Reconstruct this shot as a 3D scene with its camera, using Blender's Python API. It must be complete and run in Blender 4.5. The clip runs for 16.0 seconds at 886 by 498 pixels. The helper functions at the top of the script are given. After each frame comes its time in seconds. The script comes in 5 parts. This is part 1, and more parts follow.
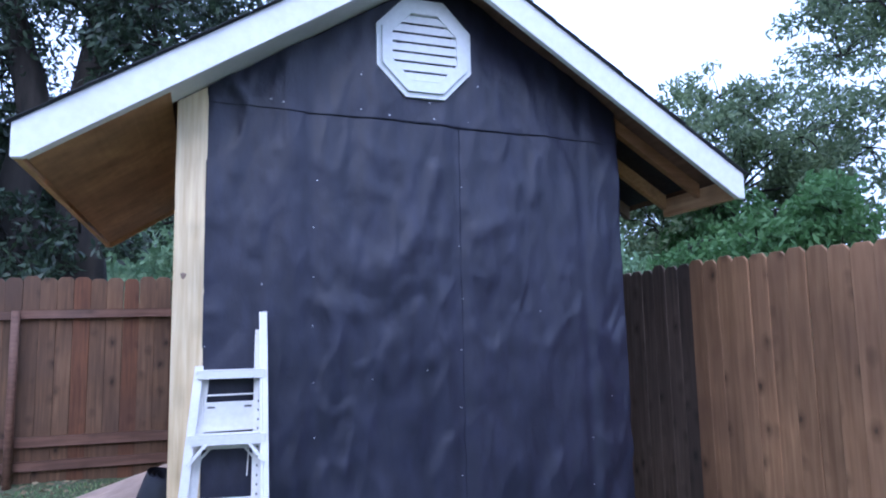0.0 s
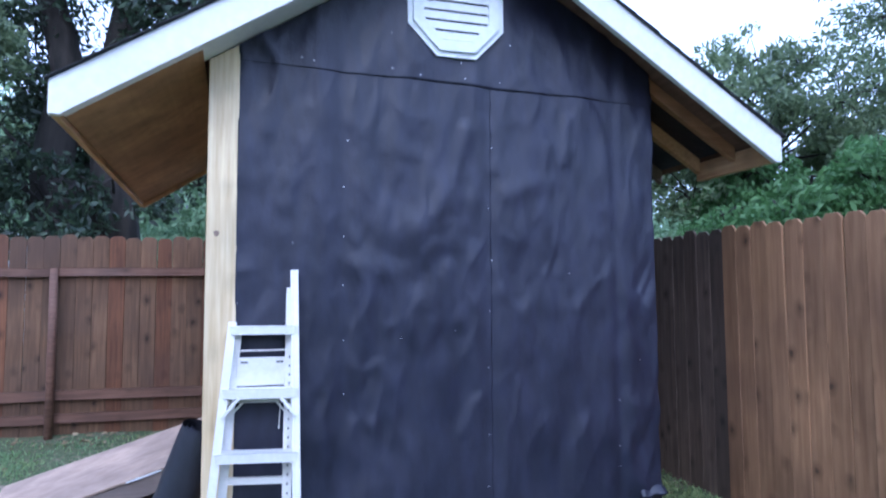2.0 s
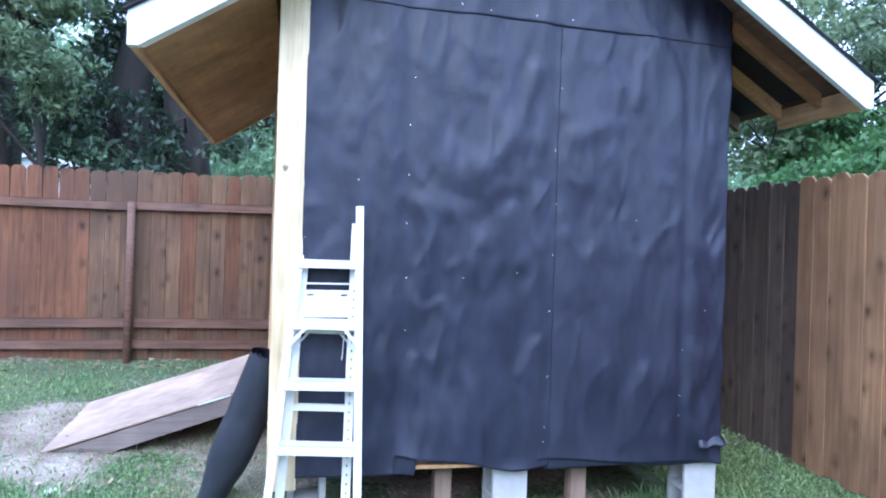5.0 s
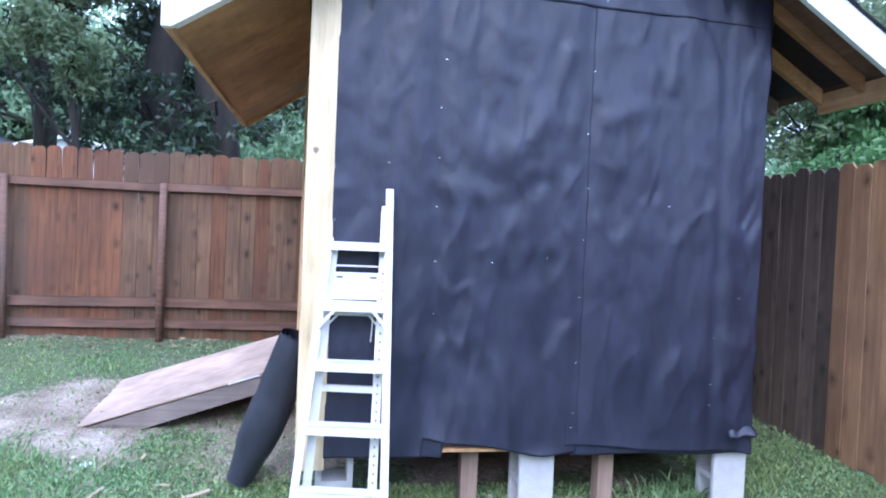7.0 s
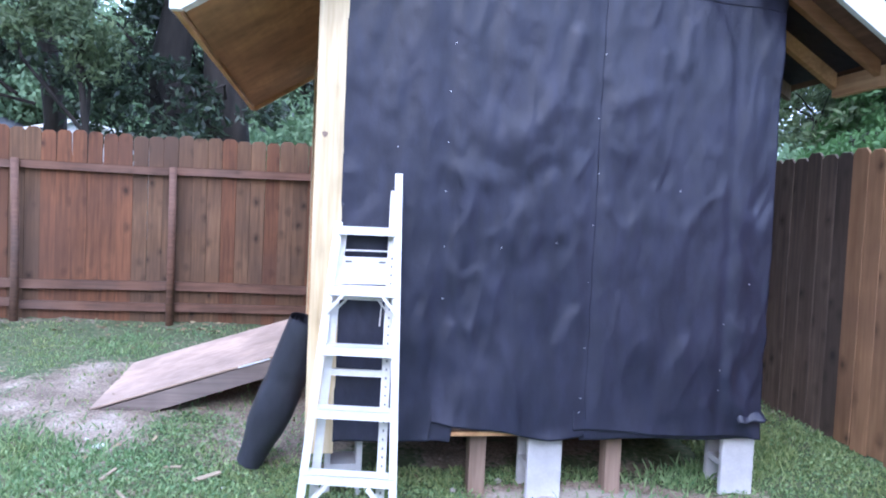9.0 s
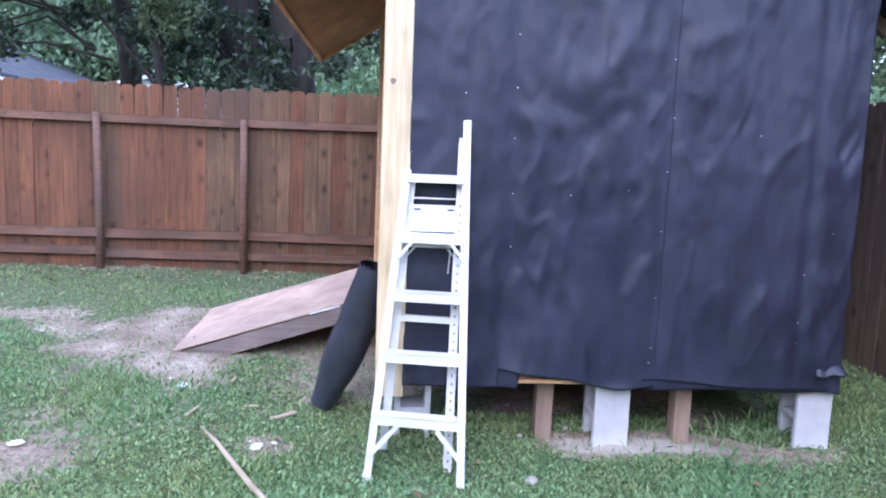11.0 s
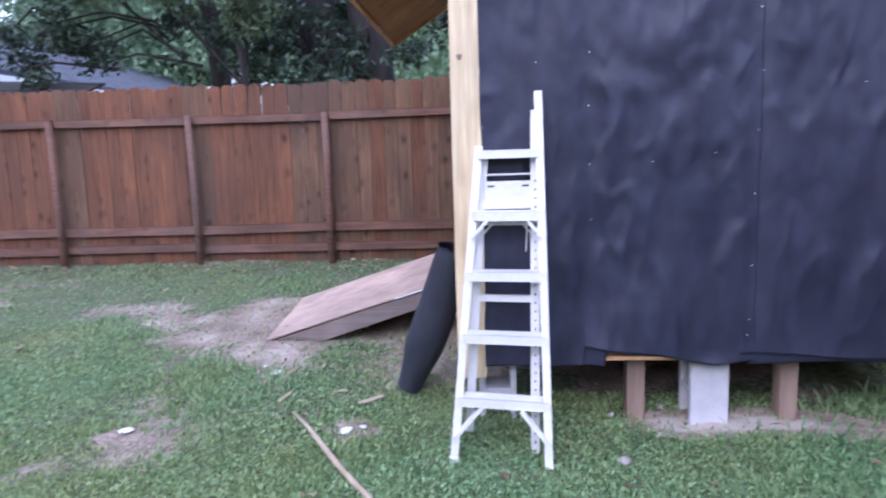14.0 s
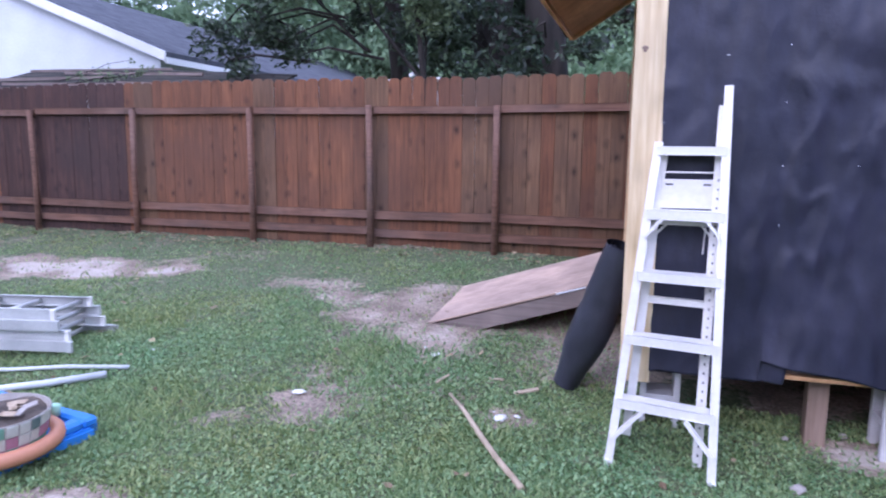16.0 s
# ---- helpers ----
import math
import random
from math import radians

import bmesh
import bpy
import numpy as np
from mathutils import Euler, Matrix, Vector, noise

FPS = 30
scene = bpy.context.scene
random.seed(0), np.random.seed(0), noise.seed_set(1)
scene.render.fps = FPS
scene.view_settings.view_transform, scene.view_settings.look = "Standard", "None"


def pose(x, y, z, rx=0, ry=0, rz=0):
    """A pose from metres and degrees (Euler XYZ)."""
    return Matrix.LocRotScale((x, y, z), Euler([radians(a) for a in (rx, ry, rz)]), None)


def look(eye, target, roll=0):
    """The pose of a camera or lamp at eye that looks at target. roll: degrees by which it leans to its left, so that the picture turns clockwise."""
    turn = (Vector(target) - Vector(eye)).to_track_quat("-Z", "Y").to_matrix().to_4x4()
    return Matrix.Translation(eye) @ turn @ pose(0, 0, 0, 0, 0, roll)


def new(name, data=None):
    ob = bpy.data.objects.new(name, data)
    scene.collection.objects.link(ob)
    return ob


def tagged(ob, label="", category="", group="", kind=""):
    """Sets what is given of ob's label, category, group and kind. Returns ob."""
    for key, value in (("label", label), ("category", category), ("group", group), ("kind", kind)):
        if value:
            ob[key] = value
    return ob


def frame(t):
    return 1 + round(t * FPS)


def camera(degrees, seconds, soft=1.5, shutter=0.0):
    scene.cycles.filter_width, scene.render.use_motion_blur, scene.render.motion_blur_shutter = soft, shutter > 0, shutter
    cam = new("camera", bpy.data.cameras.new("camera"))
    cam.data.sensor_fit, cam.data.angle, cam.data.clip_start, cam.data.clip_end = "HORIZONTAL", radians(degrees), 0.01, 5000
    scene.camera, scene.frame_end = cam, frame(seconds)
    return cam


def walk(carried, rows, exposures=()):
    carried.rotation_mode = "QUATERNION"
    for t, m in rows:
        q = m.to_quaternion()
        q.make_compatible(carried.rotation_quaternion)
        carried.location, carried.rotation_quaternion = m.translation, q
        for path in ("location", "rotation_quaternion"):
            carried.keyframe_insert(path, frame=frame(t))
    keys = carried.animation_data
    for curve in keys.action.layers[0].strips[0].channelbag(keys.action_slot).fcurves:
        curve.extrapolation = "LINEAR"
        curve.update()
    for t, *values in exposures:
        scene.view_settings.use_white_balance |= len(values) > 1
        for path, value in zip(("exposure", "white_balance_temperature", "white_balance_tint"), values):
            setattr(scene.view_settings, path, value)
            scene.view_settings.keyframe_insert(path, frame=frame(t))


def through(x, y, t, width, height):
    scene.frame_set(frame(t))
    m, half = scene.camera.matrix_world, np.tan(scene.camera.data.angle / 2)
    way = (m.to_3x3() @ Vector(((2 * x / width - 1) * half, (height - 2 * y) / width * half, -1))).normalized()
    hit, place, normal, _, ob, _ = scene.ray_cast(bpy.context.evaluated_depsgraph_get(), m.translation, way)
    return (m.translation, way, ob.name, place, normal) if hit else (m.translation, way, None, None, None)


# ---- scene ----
cam = camera(65.9, 16.0, 2.0, 0.5)
PATH = [
    (0, (0.15, -3.426, 1.583), (0.804, -1.552, 1.831), -1.2),
    (0.5, (0.152, -3.434, 1.581), (0.796, -1.56, 1.851), -1.5),
    (1, (0.151, -3.422, 1.576), (0.789, -1.54, 1.805), -1.3),
    (1.5, (0.146, -3.42, 1.573), (0.769, -1.531, 1.778), -0.9),
    (2, (0.136, -3.42, 1.558), (0.718, -1.513, 1.708), -0.3),
    (2.5, (0.141, -3.41, 1.54), (0.736, -1.501, 1.588), 0.2),
    (3, (0.137, -3.413, 1.533), (0.687, -1.49, 1.583), 0.7),
    (3.5, (0.131, -3.408, 1.528), (0.646, -1.476, 1.548), 1.2),
    (4, (0.119, -3.406, 1.519), (0.573, -1.459, 1.511), 1.2),
    (4.5, (0.118, -3.404, 1.511), (0.545, -1.45, 1.52), 1.4),
    (5, (0.12, -3.41, 1.513), (0.536, -1.453, 1.513), 1.8),
    (5.2, (0.122, -3.412, 1.509), (0.528, -1.454, 1.492), 2.1),
    (7.5, (0.105, -3.389, 1.501), (0.442, -1.419, 1.438), 2.4),
    (8, (0.105, -3.393, 1.497), (0.441, -1.424, 1.411), 2.4),
    (8.5, (0.106, -3.386, 1.505), (0.433, -1.414, 1.42), 2.5),
    (10.8, (0.089, -3.39, 1.486), (0.29, -1.412, 1.267), 2.5),
    (11, (0.082, -3.38, 1.476), (0.223, -1.399, 1.241), 2.3),
    (11.5, (0.068, -3.383, 1.477), (0.203, -1.401, 1.252), 2.4),
    (12, (0.062, -3.376, 1.488), (0.151, -1.391, 1.258), 0.8),
    (12.5, (0.069, -3.371, 1.478), (0.163, -1.388, 1.234), 0.4),
    (13, (0.075, -3.379, 1.489), (0.118, -1.391, 1.267), -0.3),
    (13.5, (0.121, -3.348, 1.466), (0.083, -1.363, 1.223), -1.0),
    (14, (0.161, -3.32, 1.447), (0.032, -1.345, 1.163), -1.8),
    (14.5, (0.131, -3.323, 1.424), (-0.21, -1.378, 1.111), -0.6),
    (15, (0.134, -3.331, 1.406), (-0.247, -1.392, 1.103), 0.2),
    (15.5, (0.126, -3.339, 1.424), (-0.343, -1.417, 1.129), 0.3),
    (16, (0.116, -3.346, 1.417), (-0.462, -1.453, 1.13), 0.6),
]
EXPOSURES = [(0, 0.7, 4900, 22), (0.5, 0.46, 4900, 23), (1.5, 0.7, 4850, 20), (2.2, 0.94, 4850, 18), (3.5, 1.58, 4830, 11), (8, 1.52, 5100, 19), (12, 1.25, 5300, 26), (16, 0.92, 5340, 33)]
walk(cam, [(t, look(eye, target, roll)) for t, eye, target, roll in PATH], EXPOSURES)

# ---- world, sun, exposure ----
world = bpy.data.worlds.new("world")
scene.world = world
world.use_nodes = True
wn, wl = world.node_tree.nodes, world.node_tree.links
sky = wn.new("ShaderNodeTexSky")
sky.sky_type, sky.sun_disc = "NISHITA", False
sky.sun_elevation, sky.sun_rotation = radians(38), radians(200)
sky.dust_density, sky.air_density, sky.ozone_density = 4.0, 1.0, 1.0
veil = wn.new("ShaderNodeMixRGB")          # high overcast: the blue is veiled by white cloud
veil.inputs["Fac"].default_value = 0.8
veil.inputs["Color2"].default_value = (8.4, 9.5, 11.4, 1)
wl.new(sky.outputs[0], veil.inputs["Color1"])
wl.new(veil.outputs[0], wn["Background"].inputs["Color"])
wn["Background"].inputs["Strength"].default_value = 0.142

sun_data = bpy.data.lights.new("sun", "SUN")
sun_data.energy, sun_data.angle, sun_data.color = 0.5, radians(40), (1.0, 0.96, 0.9)
sun = new("sun", sun_data)
sun.matrix_world = look((-4, -14, 14), (1, 0, 1))


# ---- materials ----
def material(name, rough=0.7, metal=0.0):
    m = bpy.data.materials.new(name)
    m.use_nodes = True
    b = m.node_tree.nodes["Principled BSDF"]
    b.inputs["Roughness"].default_value, b.inputs["Metallic"].default_value = rough, metal
    return m, m.node_tree.nodes, m.node_tree.links, b


def noise_node(n, l, scale, detail=4, stretch=(1, 1, 1), coord="Object", rough=0.55):
    tc, mp, t = n.new("ShaderNodeTexCoord"), n.new("ShaderNodeMapping"), n.new("ShaderNodeTexNoise")
    mp.inputs["Scale"].default_value = stretch
    l.new(tc.outputs[coord], mp.inputs["Vector"])
    l.new(mp.outputs[0], t.inputs["Vector"])
    t.inputs["Scale"].default_value, t.inputs["Detail"].default_value, t.inputs["Roughness"].default_value = scale, detail, rough
    return t, mp


def ramp(n, l, source, stops):
    r = n.new("ShaderNodeValToRGB")
    while len(r.color_ramp.elements) < len(stops):
        r.color_ramp.elements.new(0.5)
    for e, (p, c) in zip(r.color_ramp.elements, stops):
        e.position, e.color = p, (*c, 1)
    l.new(source, r.inputs["Fac"])
    return r


def mix(n, l, a, b, fac, mode="MIX"):
    m = n.new("ShaderNodeMixRGB")
    m.blend_type = mode
    for v, s in ((fac, "Fac"), (a, "Color1"), (b, "Color2")):
        if isinstance(v, (int, float)):
            m.inputs[s].default_value = v
        elif isinstance(v, tuple):
            m.inputs[s].default_value = (*v, 1)
        else:
            l.new(v, m.inputs[s])
    return m.outputs[0]


def bump(n, l, b, height, strength, dist=0.01):
    u = n.new("ShaderNodeBump")
    u.inputs["Strength"].default_value, u.inputs["Distance"].default_value = strength, dist
    l.new(height, u.inputs["Height"])
    l.new(u.outputs[0], b.inputs["Normal"])


def plain(name, dark, light, rough=0.6, metal=0.0, scale=12, bump_by=0.15, per_object=0.0, stretch=(1, 1, 1), speckle=0.25):
    """A painted, cast or woven surface with blotches at two scales."""
    m, n, l, b = material(name, rough, metal)
    big, _ = noise_node(n, l, scale * 0.25, 3, stretch)
    fine, _ = noise_node(n, l, scale * 4, 5, stretch)
    c = ramp(n, l, big.outputs["Fac"], ((0.3, dark), (0.7, light)))
    c = mix(n, l, c.outputs[0], ramp(n, l, fine.outputs["Fac"], ((0.35, (0.8, 0.8, 0.8)), (0.65, (1.08, 1.08, 1.08)))).outputs[0], speckle, "MULTIPLY")
    if per_object:
        info = n.new("ShaderNodeObjectInfo")
        c = mix(n, l, c, ramp(n, l, info.outputs["Random"], ((0, (1 - per_object,) * 3), (1, (1 + per_object,) * 3))).outputs[0], 1.0, "MULTIPLY")
    l.new(c, b.inputs["Base Color"])
    bump(n, l, b, fine.outputs["Fac"], bump_by)
    return m


def wood(name, dark, light, knots=0.6, axis=2, vary=0.35, rough=0.75, grey=0.0, stain=None):
    """Sawn boards: grain along an axis, knots, and a shade of its own for each board."""
    m, n, l, b = material(name, rough)
    st = [1.0, 1.0, 1.0]
    st[axis] = 0.06
    info = n.new("ShaderNodeObjectInfo")
    shift = n.new("ShaderNodeVectorMath")
    shift.operation = "SCALE"
    shift.inputs[0].default_value = (17.0, 9.0, 23.0)
    l.new(info.outputs["Random"], shift.inputs["Scale"])
    grain, gm = noise_node(n, l, 38, 6, st)
    l.new(shift.outputs[0], gm.inputs["Location"])
    blotch, bm_ = noise_node(n, l, 2.6, 3, (1, 1, 0.6))
    l.new(shift.outputs[0], bm_.inputs["Location"])
    c = ramp(n, l, grain.outputs["Fac"], ((0.3, dark), (0.68, light))).outputs[0]
    c = mix(n, l, c, ramp(n, l, blotch.outputs["Fac"], ((0.32, (0.62, 0.6, 0.6)), (0.68, (1.15, 1.12, 1.1)))).outputs[0], 0.8, "MULTIPLY")
    tone = ramp(n, l, info.outputs["Random"], ((0, (1 - vary, 1 - vary * 1.05, 1 - vary * 1.1)), (0.5, (1, 1, 1)), (1, (1 + vary * 0.8, 1 + vary * 0.8, 1 + vary * 0.9))))
    c = mix(n, l, c, tone.outputs[0], 1.0, "MULTIPLY")
    if grey:
        age, _ = noise_node(n, l, 0.9, 4)
        c = mix(n, l, c, (0.16, 0.14, 0.13), ramp(n, l, age.outputs["Fac"], ((0.45, (0, 0, 0)), (0.75, (grey,) * 3))).outputs[0])
    if stain:
        where, cloud = n.new("ShaderNodeNewGeometry"), n.new("ShaderNodeTexNoise")
        cloud.inputs["Scale"].default_value, cloud.inputs["Detail"].default_value = 1.15, 4
        l.new(where.outputs["Position"], cloud.inputs["Vector"])
        c = mix(n, l, c, stain, ramp(n, l, cloud.outputs["Fac"], ((0.42, (0, 0, 0)), (0.66, (0.75, 0.75, 0.75)))).outputs[0])
        drip, _ = noise_node(n, l, 9, 3, (1, 1, 0.12))
        c = mix(n, l, c, ramp(n, l, drip.outputs["Fac"], ((0.35, (0.72, 0.7, 0.7)), (0.6, (1.1, 1.1, 1.1)))).outputs[0], 0.6, "MULTIPLY")
    if knots:
        tc, mp, v = n.new("ShaderNodeTexCoord"), n.new("ShaderNodeMapping"), n.new("ShaderNodeTexVoronoi")
        ks = [9.0, 9.0, 9.0]
        ks[axis] = 6.5
        mp.inputs["Scale"].default_value = ks
        l.new(tc.outputs["Object"], mp.inputs["Vector"])
        l.new(shift.outputs[0], mp.inputs["Location"])
        rough_, _ = noise_node(n, l, 14, 3)
        l.new(mix(n, l, mp.outputs[0], rough_.outputs["Color"], 0.3, "ADD"), v.inputs["Vector"])
        v.inputs["Scale"].default_value = 0.8
        split = n.new("ShaderNodeSeparateColor")
        l.new(v.outputs["Color"], split.inputs[0])
        few = n.new("ShaderNodeMath")
        few.operation = "GREATER_THAN"
        few.inputs[1].default_value = 0.25
        l.new(split.outputs[0], few.inputs[0])
        k = ramp(n, l, v.outputs["Distance"], ((0.06, (1, 1, 1)), (0.15, (0.5, 0.5, 0.5)), (0.36, (0, 0, 0))))
        fade = n.new("ShaderNodeMath")
        fade.operation = "MULTIPLY"
        fade.inputs[1].default_value = knots
        some = n.new("ShaderNodeMath")
        some.operation = "MULTIPLY"
        l.new(k.outputs[0], some.inputs[0])
        l.new(few.outputs[0], some.inputs[1])
        l.new(some.outputs[0], fade.inputs[0])
        c = mix(n, l, c, tuple(q * 0.3 for q in dark), fade.outputs[0])
    l.new(c, b.inputs["Base Color"])
    bump(n, l, b, grain.outputs["Fac"], 0.35, 0.004)
    return m


M_PICKET = wood("stained_pickets", (0.128, 0.05, 0.021), (0.235, 0.1, 0.043), 1.0, 2, 0.17, 0.8, 0.1, (0.115, 0.053, 0.03))
# shade on the far left bays is put into this picket colour
M_PICKET_SHADE = wood("shade_darkened_pickets", (0.042, 0.02, 0.016), (0.083, 0.039, 0.028), 0.7, 2, 0.2, 0.8, 0.1, (0.042, 0.025, 0.022))
M_PICKET_G = wood("grey_brown_pickets", (0.118, 0.062, 0.031), (0.205, 0.116, 0.059), 1.0, 2, 0.14, 0.85, 0.25, (0.095, 0.056, 0.037))
M_RAIL = wood("stained_rails", (0.125, 0.063, 0.04), (0.21, 0.11, 0.07), 0.4, 0, 0.15, 0.8, 0.3)
M_PICKET_R = wood("brown_pickets", (0.29, 0.15, 0.068), (0.43, 0.24, 0.117), 1.0, 2, 0.17, 0.8, 0.0, (0.2, 0.105, 0.058))
M_PICKET_D = wood("dark_weathered_pickets", (0.115, 0.08, 0.058), (0.22, 0.155, 0.112), 0.9, 2, 0.28, 0.85, 0.25, (0.085, 0.062, 0.048))
M_PINE = wood("raw_pine", (0.64, 0.48, 0.26), (0.84, 0.71, 0.46), 0.25, 2, 0.03, 0.6)
M_PINE_Y = wood("raw_pine_along", (0.55, 0.3, 0.13), (0.72, 0.45, 0.22), 0.4, 1, 0.1, 0.65)
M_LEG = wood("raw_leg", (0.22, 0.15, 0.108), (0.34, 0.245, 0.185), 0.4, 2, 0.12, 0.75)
M_SOFFIT = wood("plywood_soffit", (0.47, 0.265, 0.115), (0.54, 0.315, 0.145), 0.35, 1, 0.05, 0.65, 0.0, (0.33, 0.17, 0.075))
# plywood colour darkened to carry the shade under the overhang
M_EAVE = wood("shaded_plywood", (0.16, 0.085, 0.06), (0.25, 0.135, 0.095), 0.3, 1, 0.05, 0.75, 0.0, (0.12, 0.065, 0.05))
M_PINE_R = wood("reddish_rafter", (0.4, 0.2, 0.09), (0.55, 0.29, 0.14), 0.3, 0, 0.1, 0.65)
M_PLY = wood("weathered_plywood", (0.45, 0.32, 0.235), (0.6, 0.445, 0.345), 0.15, 0, 0.05, 0.85, 0.25)
M_RAMPSIDE = wood("grey_lumber", (0.2, 0.155, 0.135), (0.32, 0.26, 0.225), 0.3, 0, 0.1, 0.85, 0.4)
M_WHITE = plain("white_primer", (0.78, 0.77, 0.75), (0.86, 0.86, 0.84), 0.55, 0, 6, 0.1)
M_VENT = plain("white_plastic", (0.74, 0.77, 0.78), (0.82, 0.84, 0.84), 0.4, 0, 8, 0.05)
M_SHINGLE = plain("roof_shingle", (0.04, 0.042, 0.045), (0.09, 0.09, 0.095), 0.95, 0, 30, 0.6)
M_ALU = plain("painted_aluminium", (0.74, 0.72, 0.68), (0.85, 0.83, 0.79), 0.42, 0.15, 10, 0.1)
M_ALU_G = plain("dull_aluminium", (0.42, 0.43, 0.41), (0.6, 0.61, 0.58), 0.5, 0.25, 14, 0.15)
M_DARKMETAL = plain("dark_slot", (0.05, 0.05, 0.055), (0.09, 0.09, 0.09), 0.6)
M_BLOCK = plain("concrete_block", (0.48, 0.465, 0.465), (0.62, 0.605, 0.6), 0.95, 0, 22, 0.3)
M_BLUE = plain("blue_plastic", (0.035, 0.2, 0.6), (0.055, 0.27, 0.72), 0.4, 0, 8, 0.08)
M_TERRA = plain("orange_plastic", (0.55, 0.24, 0.13), (0.68, 0.32, 0.19), 0.5, 0, 8, 0.1)
M_PIPE = plain("grey_pipe", (0.5, 0.52, 0.53), (0.62, 0.64, 0.64), 0.45, 0, 10, 0.1)
M_STUCCO = plain("white_siding", (0.6, 0.63, 0.64), (0.68, 0.71, 0.72), 0.8, 0, 5, 0.2)
M_ROOF = plain("grey_shingles", (0.065, 0.069, 0.08), (0.115, 0.12, 0.133), 0.9, 0, 12, 0.6)
M_TIN = plain("weathered_tin", (0.03, 0.029, 0.026), (0.09, 0.083, 0.07), 0.95, 0.0, 5, 0.4, 0, (1, 6, 1))
for m_ in (M_TIN, M_ROOF, M_SHINGLE):
    m_.node_tree.nodes["Principled BSDF"].inputs["Specular IOR Level"].default_value = 0.08
# shade on the trunks is carried by this near-black bark colour
M_BARK = plain("bark", (0.013, 0.011, 0.009), (0.042, 0.034, 0.027), 0.95, 0, 10, 1.0, 0, (3, 3, 0.5))
M_STICK = plain("dry_stick", (0.34, 0.26, 0.17), (0.5, 0.4, 0.28), 0.85, 0, 30, 0.5)
M_STONE = plain("pale_stone", (0.3, 0.27, 0.24), (0.46, 0.42, 0.37), 0.9, 0, 30, 0.6)
M_STAPLE = plain("staple", (0.7, 0.7, 0.72), (0.85, 0.85, 0.86), 0.3, 0.7)
M_DARKWALL = plain("sheathing", (0.34, 0.22, 0.12), (0.46, 0.31, 0.18), 0.8, 0, 14, 0.4)


def felt(name, sheen_lift=0.0):
    """Black roofing felt: matt, with fine fibre and pale scuffs."""
    m, n, l, b = material(name, 0.45)
    fine, _ = noise_node(n, l, 160, 4)
    blotch, _ = noise_node(n, l, 2.2, 4, (1, 1, 0.7))
    scuff, _ = noise_node(n, l, 9, 6, (1.4, 1, 0.5))
    c = ramp(n, l, blotch.outputs["Fac"], ((0.3, (0.013 + sheen_lift, 0.0145 + sheen_lift, 0.03 + 0.5 * sheen_lift)), (0.7, (0.026 + sheen_lift, 0.027 + sheen_lift, 0.048 + 0.5 * sheen_lift)))).outputs[0]
    c = mix(n, l, c, ramp(n, l, scuff.outputs["Fac"], ((0.4, (0.8, 0.8, 0.8)), (0.72, (1.35, 1.33, 1.35)))).outputs[0], 0.8, "MULTIPLY")
    l.new(c, b.inputs["Base Color"])
    l.new(ramp(n, l, blotch.outputs["Fac"], ((0.3, (0.38,) * 3), (0.7, (0.54,) * 3))).outputs[0], b.inputs["Roughness"])
    crumple, _ = noise_node(n, l, 13, 4, (1.3, 1, 0.8), "Object", 0.5)
    bump(n, l, b, mix(n, l, fine.outputs["Fac"], crumple.outputs["Fac"], 0.86), 0.4, 0.016)
    return m


M_FELT = felt("black_felt")
# the roll's sheen is put in as a greyer felt colour
M_FELT_ROLL = felt("sheen_lifted_felt", 0.013)


def leaf_mat(name, dark, light, rough=0.55, through=0.25, dry=(0.75, 0.78, 0.8), lush=(1.15, 1.12, 1.0)):
    m, n, l, b = material(name, rough)
    geo = n.new("ShaderNodeNewGeometry")
    c = ramp(n, l, geo.outputs["Random Per Island"], ((0, dark), (0.6, tuple((p + q) / 2 for p, q in zip(dark, light))), (1, light)))
    big, _ = noise_node(n, l, 0.8, 3)
    c = mix(n, l, c.outputs[0], ramp(n, l, big.outputs["Fac"], ((0.3, dry), (0.7, lush))).outputs[0], 0.7, "MULTIPLY")
    l.new(c, b.inputs["Base Color"])
    tr, ms = n.new("ShaderNodeBsdfTranslucent"), n.new("ShaderNodeMixShader")
    l.new(c, tr.inputs["Color"])
    ms.inputs["Fac"].default_value = through
    l.new(b.outputs[0], ms.inputs[1])
    l.new(tr.outputs[0], ms.inputs[2])
    l.new(ms.outputs[0], n["Material Output"].inputs["Surface"])
    return m


M_LEAF_DARK = leaf_mat("dark_leaves", (0.022, 0.04, 0.026), (0.07, 0.105, 0.055), 0.42)
# haze over the trees is lightened into the mid leaf colour
M_LEAF_MID = leaf_mat("mid_leaves", (0.105, 0.15, 0.08), (0.25, 0.32, 0.165), 0.5, 0.45)
M_LEAF_LIGHT = leaf_mat("light_leaves", (0.07, 0.15, 0.05), (0.15, 0.28, 0.1), 0.6, 0.4)
# distance haze is put into these paler leaf colours
M_LEAF_FAR = leaf_mat("hazed_leaves", (0.2, 0.3, 0.18), (0.32, 0.44, 0.26), 0.8, 0.4)
M_GRASS = leaf_mat("grass_blades", (0.12, 0.232, 0.1), (0.37, 0.49, 0.24), 0.55, 0.35, (1.45, 1.02, 0.75), (0.95, 1.05, 1.0))
M_CLOVER = leaf_mat("weed_leaves", (0.1, 0.207, 0.09), (0.315, 0.45, 0.218), 0.5, 0.3, (1.3, 1.02, 0.8), (0.95, 1.06, 1.02))


